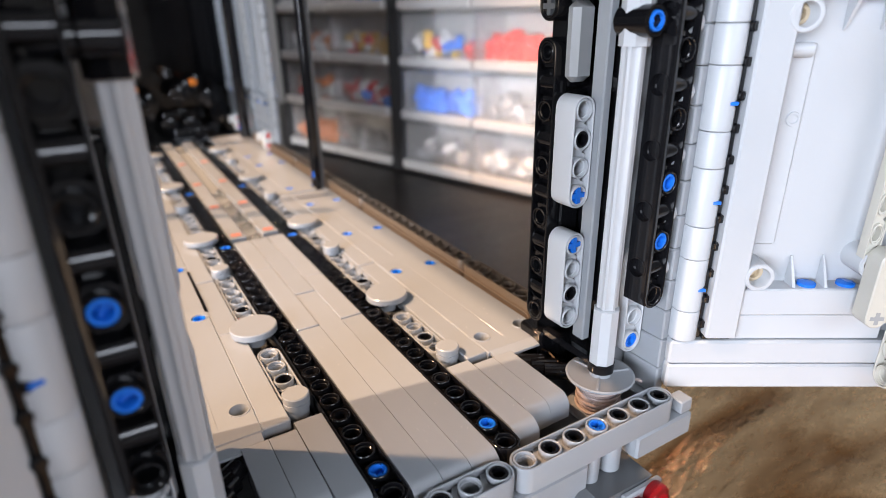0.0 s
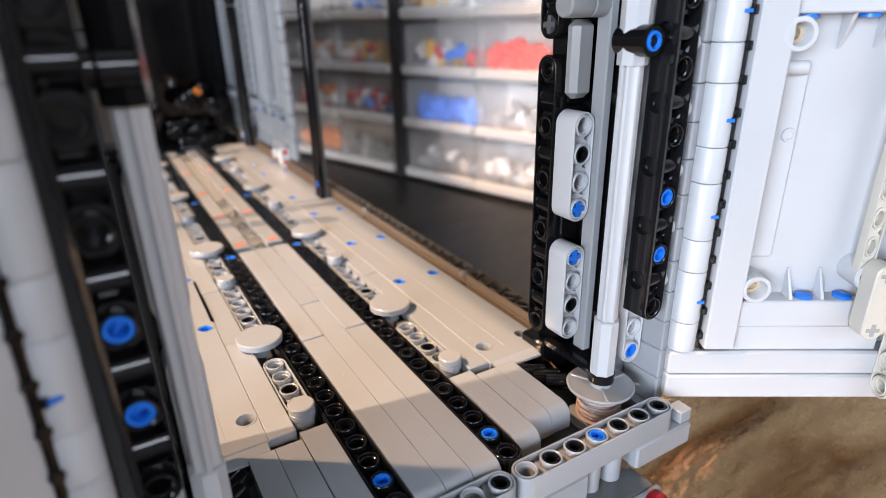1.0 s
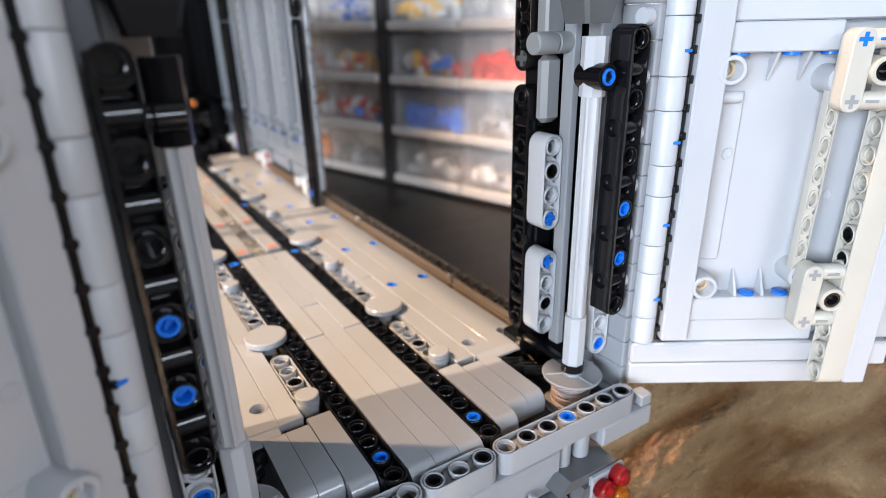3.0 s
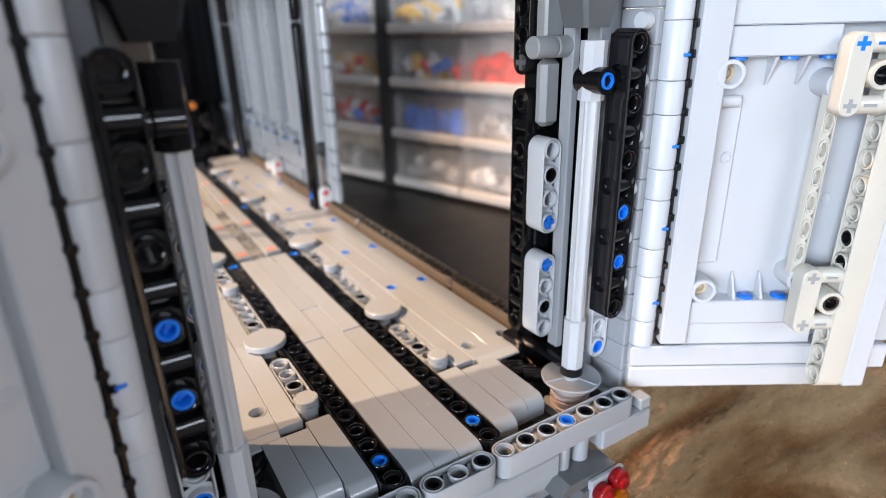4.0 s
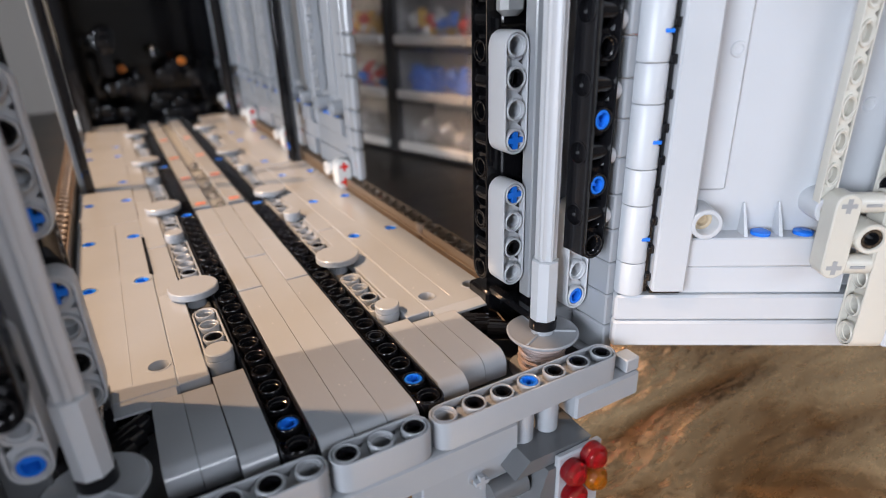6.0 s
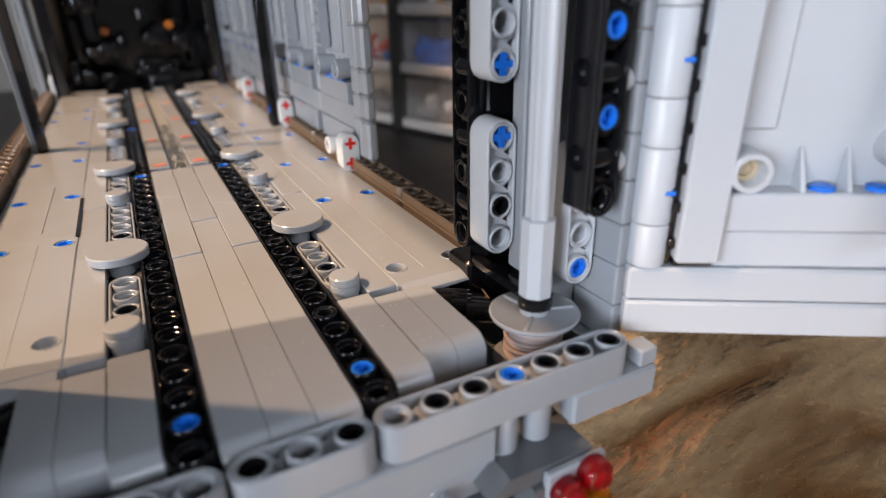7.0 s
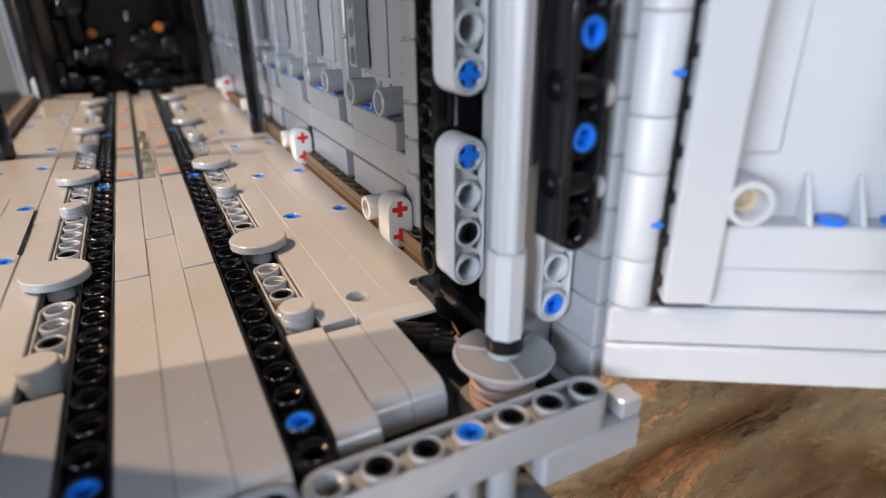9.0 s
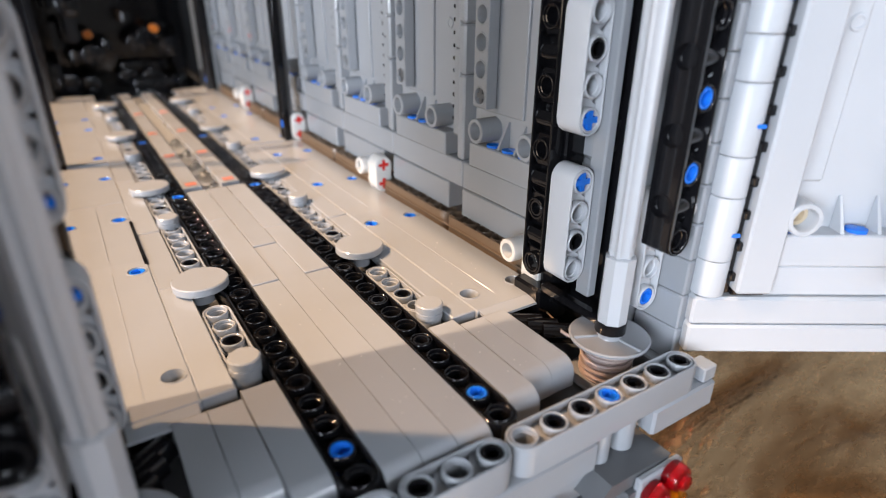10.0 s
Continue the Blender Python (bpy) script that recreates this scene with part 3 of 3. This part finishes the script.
# ---- corner pillars at the rear, mid pillars ----
for flip in (False, True):
    AXIS[0] = -1.8 if flip else MID
    pil = thing("corner_pillar", "black and grey upright pillar of toy beams with a silver rod", "toy pillar", "rear corner pillars")
    UP = UP_Y
    holes13 = "".join("o" if i % 2 == 0 else " " for i in range(11))
    piece("beam", "slim11", lambda: Geo().thin(11, holes13, .6), BLACK, pil, T(5.2, 3.42, 1.3) @ UP_X, flip)
    piece("beam", "slim9", lambda: Geo().thin(6, None, .6), BLACK, pil, T(5.2, 3.42, 12.75) @ UP_X, flip)
    piece("pin", "pin", pin_geo, BLACK, pil, T(5.2, 3.42, 3.3) @ UP_X, flip)
    piece("pin", "pin", pin_geo, BLACK, pil, T(5.2, 3.42, 11.3) @ UP_X, flip)
    piece("axle_end", "axle", axle_geo, DARK, pil, T(5.18, 3.42, 12.75) @ UP_X, flip)
    part("outer_panel", Geo().box(6.4, 6.6, 1.3, 4.6, -1, 20.9, .03), BLACK, pil, flip=flip)
    part("black_block", Geo().box(5.3, 6.2, 2.85, 3.9, -.3, 10.0, .06).box(5.3, 6.3, 2.9, 3.9, 10.1, 17.9, .06), BLACK, pil, flip=flip)
    part("foot_block", Geo().box(4.7, 6.2, 2.9, 4.3, -1.7, .4, .1), BLACK, pil, flip=flip)
    inset = .12 if flip else 0
    beam_piece(4, None, PALE, pil, T(5.1 - inset, 2.25, 6.5) @ UP, "x.k.", flip)
    beam_piece(4, None, PALE, pil, T(5.1 - inset, 2.25, 1.6) @ UP, ".k.x", flip)
    part("grey_panel", Geo().box(4.85, 5.8, 2.2, 2.8, 10.35, 12.9, .2).box(4.85, 5.8, 2.2, 2.8, 12.95, 17.9, .1), MIDG, pil, flip=flip)
    part("grey_strip", Geo().box(5.62, 6.0, 1.5, 2.1, .5, 17.9, .05), GREY, pil, flip=flip)
    # left copy dark grey: the gap's shade is put into its colour
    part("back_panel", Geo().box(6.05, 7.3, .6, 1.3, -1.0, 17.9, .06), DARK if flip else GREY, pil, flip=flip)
    # silver ribbed rod with its tube end
    rib = [(.36 if k % 4 in (0, 1) else .29) for k in range(24)]
    pts = [(rib[k] * math.cos(2 * math.pi * k / 24 + .3), rib[k] * math.sin(2 * math.pi * k / 24 + .3)) for k in range(24)]
    rod = part("rod", Geo().prism(pts, 2.7, 12.0).turn(T(5.05, -.08, 0)), PALE, pil, "ribbed pale grey rod", flip)
    oct8 = circle(.46, 8, 5.05, -.08, math.pi / 8)
    part("rod_collar", Geo().loft([ring(oct8, .68), ring(oct8, 2.86), ring(circle(.4, 8, 5.05, -.08, math.pi / 8), 2.9)]), PALE, pil, flip=flip)
    part("rod_collar", Geo().loft([ring(circle(.46, 8, 5.05, -.08), 11.6), ring(circle(.46, 8, 5.05, -.08), 13.6)]), BLACK if flip else PALE, pil, flip=flip)
    part("bracket", Geo().lathe([(.48, .32), (.48, .66)], 16, 5.05, -.08).box(4.85, 5.2, -.05, 3.0, .3, .62, .06), BLACK, pil, flip=flip)
    # black beam with holes on two faces
    hs = "".join("o" if i % 2 == 0 else " " for i in range(11))
    piece("beam", "two_faced", lambda: Geo().beam_two(11, hs, (1, 3, 5, 7, 9)), BLACK, pil, T(6.1, -.68, 3.5) @ UP, flip)
    for k in (2, 4):
        piece("pin", "pin", pin_geo, BLUE, pil, T(6.1, -.68, 3.5 + k) @ UP @ T(0, 0, 0, 0, 0, 74 * k), flip)
    if not flip:
        part("cross_arm", Geo().loft([ring(circle(a, 18), b) for a, b in ((.46, 0), (.46, 1.17), (.43, 1.2), (.33, 1.2), (.3, 1.15), (.3, .6))]).turn(T(5.0, .35, 12.3, 90, 0, 0)), BLACK, pil, flip=flip)
    part("cross_bar", Geo().lathe([(.36, 0), (.36, .62), (.3, .66), (.36, .7), (.36, 1.4)], 16).turn(T(4.8, -.45, 12.3, 0, 90, 0)), BLACK, pil, flip=flip)
    if not flip:
        piece("pin", "pin", pin_geo, BLUE, pil, T(5.0, -.44, 12.3) @ UP_Y)
    if not flip:
        part("grey_axle", Geo().lathe([(.36, 0), (.4, .05), (.4, .95), (.36, 1.0), (.36, 1.05), (.4, 1.1), (.4, 1.7), (.3, 1.75)], 18).turn(T(3.95, 1.9, 13.35, 0, 90, 0)), MIDG, pil, flip=flip)
    part("dark_head", Geo().loft([ring(oct_rect(4.5, 5.7, -.2, 1.0, .12), 14.0), ring(oct_rect(4.1, 6.1, -.4, 1.2, .15), 15.6), ring(oct_rect(4.1, 6.1, -.4, 1.2, .15), 17.8)]), BLACK if flip else DARK, pil, flip=flip)
    beam_piece(4, None, PALE, pil, (T(6.15, .26, 1.4) if flip else T(6.4, .26, 1.15)) @ UP, "b", flip)
    for k in range(0 if flip else 6):
        part("pin_end", Geo().lathe([(.3, .0), (.3, .36), (.26, .42), (.16, .44)], 14).turn(T(6.55, -.7, 4.28 + 1.98 * k, 0, 90, 0)), PALE, pil, "pale round pin end", flip)
    # stacked bricks behind, beside the door's hinge; left stack has its shade in the colour
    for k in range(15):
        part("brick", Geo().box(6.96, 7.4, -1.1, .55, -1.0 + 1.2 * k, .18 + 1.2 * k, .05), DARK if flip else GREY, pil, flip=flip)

    AXIS[0] = MID
    mid = thing("middle_pillar", "slim black beam pillar with a blue pin near its foot", "toy pillar", "middle pillars of the trailer sides")
    piece("beam", "slim15", lambda: Geo().thin(15, None, .45), BLACK, mid, T(5.1, 30, .1) @ UP_X, flip)
    piece("pin", "pin", pin_geo, BLUE, mid, T(5.1, 30, 1.1) @ UP_X, flip)
    piece("beam", "slim3", lambda: Geo().thin(3, None, .45), BLACK, mid, T(5.1, 30, 15.1) @ UP_X, flip)
    part("side_strip", Geo().box(5.07, 5.4, 29.7, 30.3, -.4, 17.9, .05), DARK, mid, flip=flip)
    for y in (54,):
        beam_piece(15, None, BLACK, mid, T(5.1, y, .1) @ UP_X, ".b", flip)
        beam_piece(3, None, BLACK, mid, T(5.1, y, 15.1) @ UP_X, "", flip)

    rail = thing("side_rail", "dark tan beams with holes along the deck edge", "toy rail", "side rails of the trailer")
    for y0, n in ((3.5, 7), (10.5, 13), (23.5, 15), (38.5, 15)):
        beam_piece(n, None, BROWN, rail, T(6.15, y0 + .5, .11, 0, 0, 90), "", flip)

# ---- winch spool ----
spools = []
for flip in (False, True):
    spool = thing("winch_spool", "grey toy winch spool wound with grey string", "toy winch", "winch spools at the corners")
    sx = -1 if flip else 1
    spool.location = ((5.05 if not flip else -8.75) * U, -.08 * U, .08 * U)
    part("disc", Geo().lathe([(.3, -.1), (1.15, -.07), (1.24, -.03), (1.26, .04), (1.2, .07), (1.1, .035), (.4, .045), (.34, .3)], 32), GREY, spool, "dished grey disc")
    for k in range(3):
        part("rib", Geo().box(.3, 1.15, -.05, .05, -.04, .1, .02).turn(T(0, 0, 0, 0, 0, 120 * k + 20)), GREY, spool)
    part("disc", Geo().lathe([(.3, -1.5), (1.1, -1.5), (1.15, -1.45), (1.1, -1.4), (.3, -1.38)], 32), GREY, spool, "lower grey disc")
    for k in range(13):
        z = -1.32 + .095 * k
        r = .74 + .05 * math.sin(k * 2.1)
        lean = .05 * math.sin(k * 1.7)
        n = 28
        rings = []
        for i in range(n):
            a = 2 * math.pi * i / n
            cx, cy, cz = r * math.cos(a), r * math.sin(a), z + lean * math.sin(a + k)
            rings.append([(cx + .06 * math.cos(b) * math.cos(a), cy + .06 * math.cos(b) * math.sin(a), cz + .06 * math.sin(b)) for b in [j * math.pi / 3 for j in range(6)]])
        part("string_turn", Geo().loft(rings + [rings[0]], False, False), STRING, spool)
    part("core", Geo().lathe([(.7, -1.4), (.7, -.1)], 20), STRING, spool)
    tail = [(.9, 0, -.2), (1.15, .05, -.18), (1.35, .0, -.12), (1.5, -.12, -.1)]
    part("string_end", Geo().loft([[(x, y + .05 * math.cos(b), z + .05 * math.sin(b)) for b in [j * math.pi / 3 for j in range(6)]] for x, y, z in tail]), STRING, spool)
    spools.append(spool)

# ---- hinged rear doors, standing open ----
# in the door's space: x outward along the door, -y its inner face, z up
for flip in (False, True):
    AXIS[0] = -1.69 if flip else MID
    # the left door sags a little on its hinge
    DOOR = Matrix.Translation((6.9, -1.3, 0)) @ Euler((0, radians(-1.3 if flip else 0), radians(-32.4))).to_matrix().to_4x4()
    door = thing("rear_door", "pale grey toy rear door standing open, with clips and pins", "toy door", "rear doors of the trailer")

    def dbox(name, x0, x1, y0, y1, z0, z1, mat=GREY, c=.05, label=""):
        return part(name, Geo().box(x0, x1, y0, y1, z0, z1, c).turn(DOOR), mat, door, label, flip)

    dbox("bottom_beam", .2, 9.55, -.05, .95, -.48, .52, PALE, .08)
    dbox("bottom_beam", .2, 9.5, -.02, .9, .54, 1.5, PALE, .08)
    dbox("sill_beam", 2.35, 7.6, .12, .9, 1.52, 2.52, PALE)
    dbox("sill_beam", 2.35, 6.6, .02, .9, 2.54, 3.56, PALE)
    dbox("door_panel", 2.2, 9.5, .75, .95, 1.5, 22, PALE, .03)
    dbox("top_beam", 1.75, 6.2, .0, .9, 12.95, 13.95, PALE)
    dbox("top_beam", 1.75, 9.0, .1, .9, 13.97, 15.0, PALE)
    dbox("upright", 1.27, 2.35, .1 if flip else -.28, .8, 1.75, 22, PALE, .07)
    dbox("inner_ledge", 2.4, 3.5, .62, .8, 5.3 if flip else 5.0, 11.6, PALE, .06)
    dbox("edge_post", 8.62, 9.5, -.95, .75, .05, 22, PALE, .07)
    dbox("outer_block", 9.7, 11.2, .3, 1.2, .1, 1.2, PALE, .07)
    dbox("outer_panel", 9.6, 12.0, .5, 1.2, 1.3, 22, PALE, .07)
    # stack of round hinge bricks
    z = -.45
    k = 0
    while z < 21:
        h = 1.98 if k % 2 == 0 else 1.18
        z0 = max(z, 1.52)
        if z + h > 1.6:
            part("hinge_brick", Geo().lathe([(.46, z0 + .02), (.49, z0 + .05), (.49, z + h - .05), (.46, z + h)], 24).turn(DOOR @ T(.68, .35, 0)), PALE, door, flip=flip)
            if h > 1.5 and (not flip or k == 4):
                part("blue_slit", Geo().box(.76, 1.08, -.12, .1, z + .82, z + .93, .01).turn(DOOR), BLUE, door, "blue pin slit", flip)
                part("dark_slit", Geo().box(1.02, 1.14, -.06, .1, z + .76, z + .97, .01).turn(DOOR), BLACK, door, flip=flip)
        z += h
        k += 1
    part("hinge_rod", Geo().box(1.06, 1.24, .1, .8, 1.6, 21, .03).turn(DOOR), BLACK, door, flip=flip)
    for k in range(19):
        part("hinge_tooth", Geo().lathe([(.12, -.16), (.15, -.12), (.15, .12), (.12, .16)], 10).turn(DOOR @ T(1.22, .12, 2.2 + .99 * k, 90, 0, 0)), BLACK, door, flip=flip)
    dbox("dark_gap", 1.3, 2.3, .05, .7, 1.56, 1.74, BLACK, .02)
    # pin sockets in the corners
    for x, z in ((2.53 if flip else 2.72, 4.85 if flip else 4.15), (2.48, 12.4), (6.4, 4.6), (6.3, 12.0)):
        part("pin_socket", socket_geo().turn(DOOR @ T(x, .2, z, 90, 0, 0)), PALE, door, flip=flip)
        # tan core, whose darker colour also paints the shade inside the socket
        part("pin_core", Geo().lathe([(.325, -.4), (.325, .02), (.27, .05), (.2, .05), (.18, -.1)], 16).turn(DOOR @ T(x, .2, z, 90, 0, 0)), TAN, door, "tan pin end, also standing for shade in the socket", flip)
    part("clip_bar", Geo().lathe([(.2, 0), (.22, .03), (.22, .85), (.2, .88)], 14).turn(DOOR @ T(2.4, .5, 11.4, 0, 90, 0)), PALE, door, flip=flip)
    for z0, s in ((3.56, 1), (12.93, -1)):
        for x in (4.2, 5.3):
            rib = Geo().loft([[(x - .06, .7, z0), (x + .06, .7, z0), (x + .06, .15, z0), (x - .06, .15, z0)], [(x - .03, .72, z0 + s * 1.0), (x + .03, .72, z0 + s * 1.0), (x + .03, .66, z0 + s * 1.0), (x - .03, .66, z0 + s * 1.0)]])
            part("rib", rib.turn(DOOR), PALE, door, flip=flip)
        for x in (2.95, 4.75, 6.1):
            part("pin", Geo().lathe([(.3, 0), (.3, .1), (.2, .14)], 16).turn(DOOR @ T(x, .4, z0 - (.0 if s > 0 else .1))), BLUE, door, flip=flip)
    for x, z in ((2.75, 7.4) if flip else (3.2, 9.3), (7.4, 7.6)):
        part("round_mark", Geo().lathe([(.24, 0), (.22, .05), (.15, .05), (.13, .02)], 16).turn(DOOR @ T(x, .62 if x < 4 else .75, z, 90, 0, 0)), PALE, door, flip=flip)
    # ladder of beams along the outer edge
    piece("hole_bar", "slimbar", lambda: Geo().thin(8, None, .4, .5), CREAM, door, DOOR @ T(6.2, .2, 4.7) @ UP_Y, flip)
    beam_piece(14, None, CREAM, door, DOOR @ T(8.1, -.5, 0.4) @ UP_X, ".....kk......k", flip, name="hole_bar")
    for x0, z0 in ((6.45, 2.95), (6.3, 11.35)):
        at = DOOR @ T(x0, -.62, z0)
        g = Geo().loft([ring(stadium(3, r), z) for r, z in ((.33, -.36), (.37, -.32), (.37, .32), (.33, .36))]).turn(at @ UP_Y)
        for k in (0, 2):
            g.add(*rod_geo(.32, .2, 1.3).turn(at @ T(0, 0, k, 0, 90, 0)).mesh())
        g.add(*rod_geo(.26, .2, .5).turn(at @ T(0, 0, 1, 0, 90, 0)).mesh())
        g.add(*Geo().loft([ring(stadium(3, r), z) for r, z in ((.36, -.14), (.4, -.1), (.4, .14), (.36, .18))]).turn(at @ T(1.28, .12, 0, 0, 0, 90) @ UP_Y).mesh())
        part("catch", g, CREAM, door, "cream door catch", flip)
        for k in (0, 2):
            piece("axle_end", "axle", axle_geo, BLUE if z0 > 9 and k else MIDG, door, at @ T(0, -.0, k) @ UP_Y @ Matrix.Scale(.78, 4), flip)
            part("slot", Geo().box(.5, .95, -.345, -.3, k - .05, k + .05, .015).turn(at), BLUE if z0 > 9 and k else MIDG, door, flip=flip)
        part("pin_socket", socket_geo().turn(at @ T(.8, -.05, 1, 90, 0, 0) @ Matrix.Scale(.95, 4)), CREAM, door, flip=flip)
        part("pin_hole", Geo().loft([ring(circle(r, 16), z) for r, z in ((.33, .3), (.33, .42), (.22, .42), (.2, .1))], False, True).turn(at @ T(.8, -.05, 1, 90, 0, 0)), BLACK, door, flip=flip)

AXIS[0] = MID
# ---- sliding side wall, pulled along the rail ----
wall = thing("sliding_wall", "grey panelled toy side wall sliding along its rail", "toy wall")
XF = 6.15    # inner face
SECTION = 12.9
HALF = SECTION / 2


def wall_section(y0):
    def wbox(name, x0, x1, y_0, y_1, z0, z1, mat=GREY, c=.05):
        return part(name, Geo().box(x0, x1, y0 + y_0, y0 + y_1, z0, z1, c), mat, wall)
    for h in (0, HALF):
        e = h + HALF
        wbox("sill", XF, XF + .9, h + 1.05, e - .03, .62, 1.9)
        wbox("sill", XF + .02, XF + .9, h + .05, e - .03, 1.92, 3.1)
        wbox("ledge", XF - .12, XF + .9, h + 1.2, e - .65, 3.12, 4.15)
        wbox("panel", XF + .62, XF + .8, h + 1.0, e - .05, 4.0, 17.8, GREY, .02)
        wbox("panel_step", XF + .5, XF + .64, h + 3.2, e - .75, 5.4, 17.8, GREY, .03)
        # joint of two rounded posts, brick on brick
        z, k = 3.12, 0
        while z < 17:
            tall = 1.98 if k % 2 else 3.6
            top = min(z + tall, 17.8)
            wbox("post_brick", XF + .02, XF + .8, h + .03, h + .48, z + .012, top - .012, GREY, .09)
            wbox("post_brick", XF + .1, XF + .8, h + .5, h + .92, z + 1.0, min(top + .98, 17.8), GREY, .06)
            z, k = z + tall, k + 1
        wbox("dark_joint", XF + .3, XF + .62, h + .94, h + 1.04, 4.2, 17.6, BLACK, .02)
        for q in range(24):
            part("joint_tooth", Geo().lathe([(.085, -.1), (.085, .1)], 8).turn(T(XF + .28, y0 + h + 1.02, 4.8 + .5 * q, 0, 90, 0)), BLACK, wall)
        piece("hole_beam", "flat12", lambda: Geo().sheet(-.42, 11.42, -.36, .36, .45, .5, {0.0: range(12)}), GREY, wall, T(XF + .35, y0 + e - 1.25, 6.1) @ UP_X)
        piece("axle_end", "axle", axle_geo, DARK if y0 < 20 else RED, wall, T(XF + .37, y0 + e - 1.25, 6.1) @ UP_X @ Matrix.Scale(.9, 4))
        for yy in (2.0, 5.05):
            part("pin_socket", socket_geo().turn(T(XF + .1, y0 + h + yy, 4.75) @ UP_X), GREY, wall)
        for yy in (3.1, 4.1):
            part("rib", Geo().loft([[(XF + .6, y0 + h + yy - .06, 4.15), (XF + .6, y0 + h + yy + .06, 4.15), (XF + .05, y0 + h + yy + .06, 4.15), (XF + .05, y0 + h + yy - .06, 4.15)],
                                    [(XF + .62, y0 + h + yy - .03, 5.2), (XF + .62, y0 + h + yy + .03, 5.2), (XF + .55, y0 + h + yy + .03, 5.2), (XF + .55, y0 + h + yy - .03, 5.2)]]), GREY, wall)
        for yy in (2.6, 3.6, 4.6):
            part("pin", Geo().lathe([(.3, 0), (.3, .1)], 14).turn(T(XF + .25, y0 + h + yy, 4.14)), BLUE, wall)
        part("round_mark", Geo().lathe([(.24, 0), (.22, .05), (.15, .05), (.13, .02)], 16).turn(T(XF + .62, y0 + h + 2.0, 8.6, 0, -90, 0)), GREY, wall)
    # runner with red axles
    part("runner", Geo().loft([ring(stadium(2, r), z) for r, z in ((.43, -.47), (.47, -.43), (.47, .43), (.43, .47))]).turn(T(5.62, y0 + .55, .38) @ UP_Y), WHITE, wall, "white runner block with red axle ends")
    part("runner_tube", Geo().loft([ring(circle(a, 18), b) for a, b in ((.45, -.75), (.45, .72), (.42, .75), (.3, .75), (.3, -.6))]).turn(T(5.62, y0 + 1.55, 1.1) @ UP_X), WHITE, wall)
    for z in (.38, 1.38):
        piece("axle_end", "axle", axle_geo, RED, wall, T(5.62, y0 + .55, z) @ UP_Y)


# front edge of stacked rounded bricks
z = .62
k = 0
while z < 16.5:
    h = 1.18 if k % 3 else 1.98
    part("edge_brick", Geo().box(XF - .05, XF + .5, -.0, .95, z + .01, z + h - .01, .14), GREY, wall)
    part("edge_brick", Geo().box(XF - .03, XF + .6, .97, 1.85, z + .01, z + h - .01, .07), GREY, wall)
    z += h
    k += 1
for s in range(4):
    wall_section(1.2 + s * SECTION)

# fixed wall further in, both sides
for flip in (False, True):
    far_wall = thing("fixed_side_wall", "grey panelled toy side wall further inside", "toy wall", "fixed side walls")
    a = 47.0 if not flip else 56.5
    part("panel", Geo().box(7.1, 7.3, a, 66, -1, 17.8, .05), MIDG, far_wall, flip=flip)
    if not flip:
        part("top_rail", Geo().box(6.2, 7.3, a, 66, 18.0, 19.0, .08), MIDG, far_wall)
        continue
    for k in range(int((66 - a) / 3.3)):
        y = a + 3.3 * k
        part("post", Geo().box(6.55, 7.05, y, y + .8, -.4, 17.8, .08), GREY if k % 2 else MIDG, far_wall, flip=flip)
        part("block", Geo().box(6.6, 7.0, y + .9, y + 3.1, .0, 3.5, .08), GREY, far_wall, flip=flip)
    part("runner", Geo().loft([ring(stadium(2, r), z) for r, z in ((.43, -.47), (.47, -.43), (.47, .43), (.43, .47))]).turn(T(5.62, 55.6, .38) @ UP_Y), WHITE, far_wall, "white runner block", flip)

# cord from the winch to the runner's track
cord = thing("pull_cord", "thin grey string stretched along the deck edge", "string")
part("strand", Geo().loft([[(x + .035 * math.cos(b), y, zz + .035 * math.sin(b)) for b in [j * math.pi / 3 for j in range(6)]] for x, y, zz in ((4.8, .9, -.7), (5.3, 3.4, -.6), (5.55, 4.9, .2), (5.62, 46, .35))]), BROWN, cord)


def motions():
    rows = ((0, 44.9), (.5, 42.7), (1, 40.4), (1.5, 38.1), (2, 35.9), (2.5, 33.8), (4, 27.9), (4.5, 26.1), (5, 23.9), (5.5, 21.6), (7, 14.9), (7.5, 12.5), (8, 10.3), (8.5, 8.1), (9, 6.2), (9.5, 4.2), (10, 2.2))
    walk(wall, [(t, pose(0, y * U, 0)) for t, y in rows])
    for spool, s in zip(spools, (1, -1)):
        place = spool.location.copy()
        walk(spool, [(k * .2, pose(place.x, place.y, place.z, 0, 0, s * (-40 - 68.5 * k))) for k in range(51)])


motions()
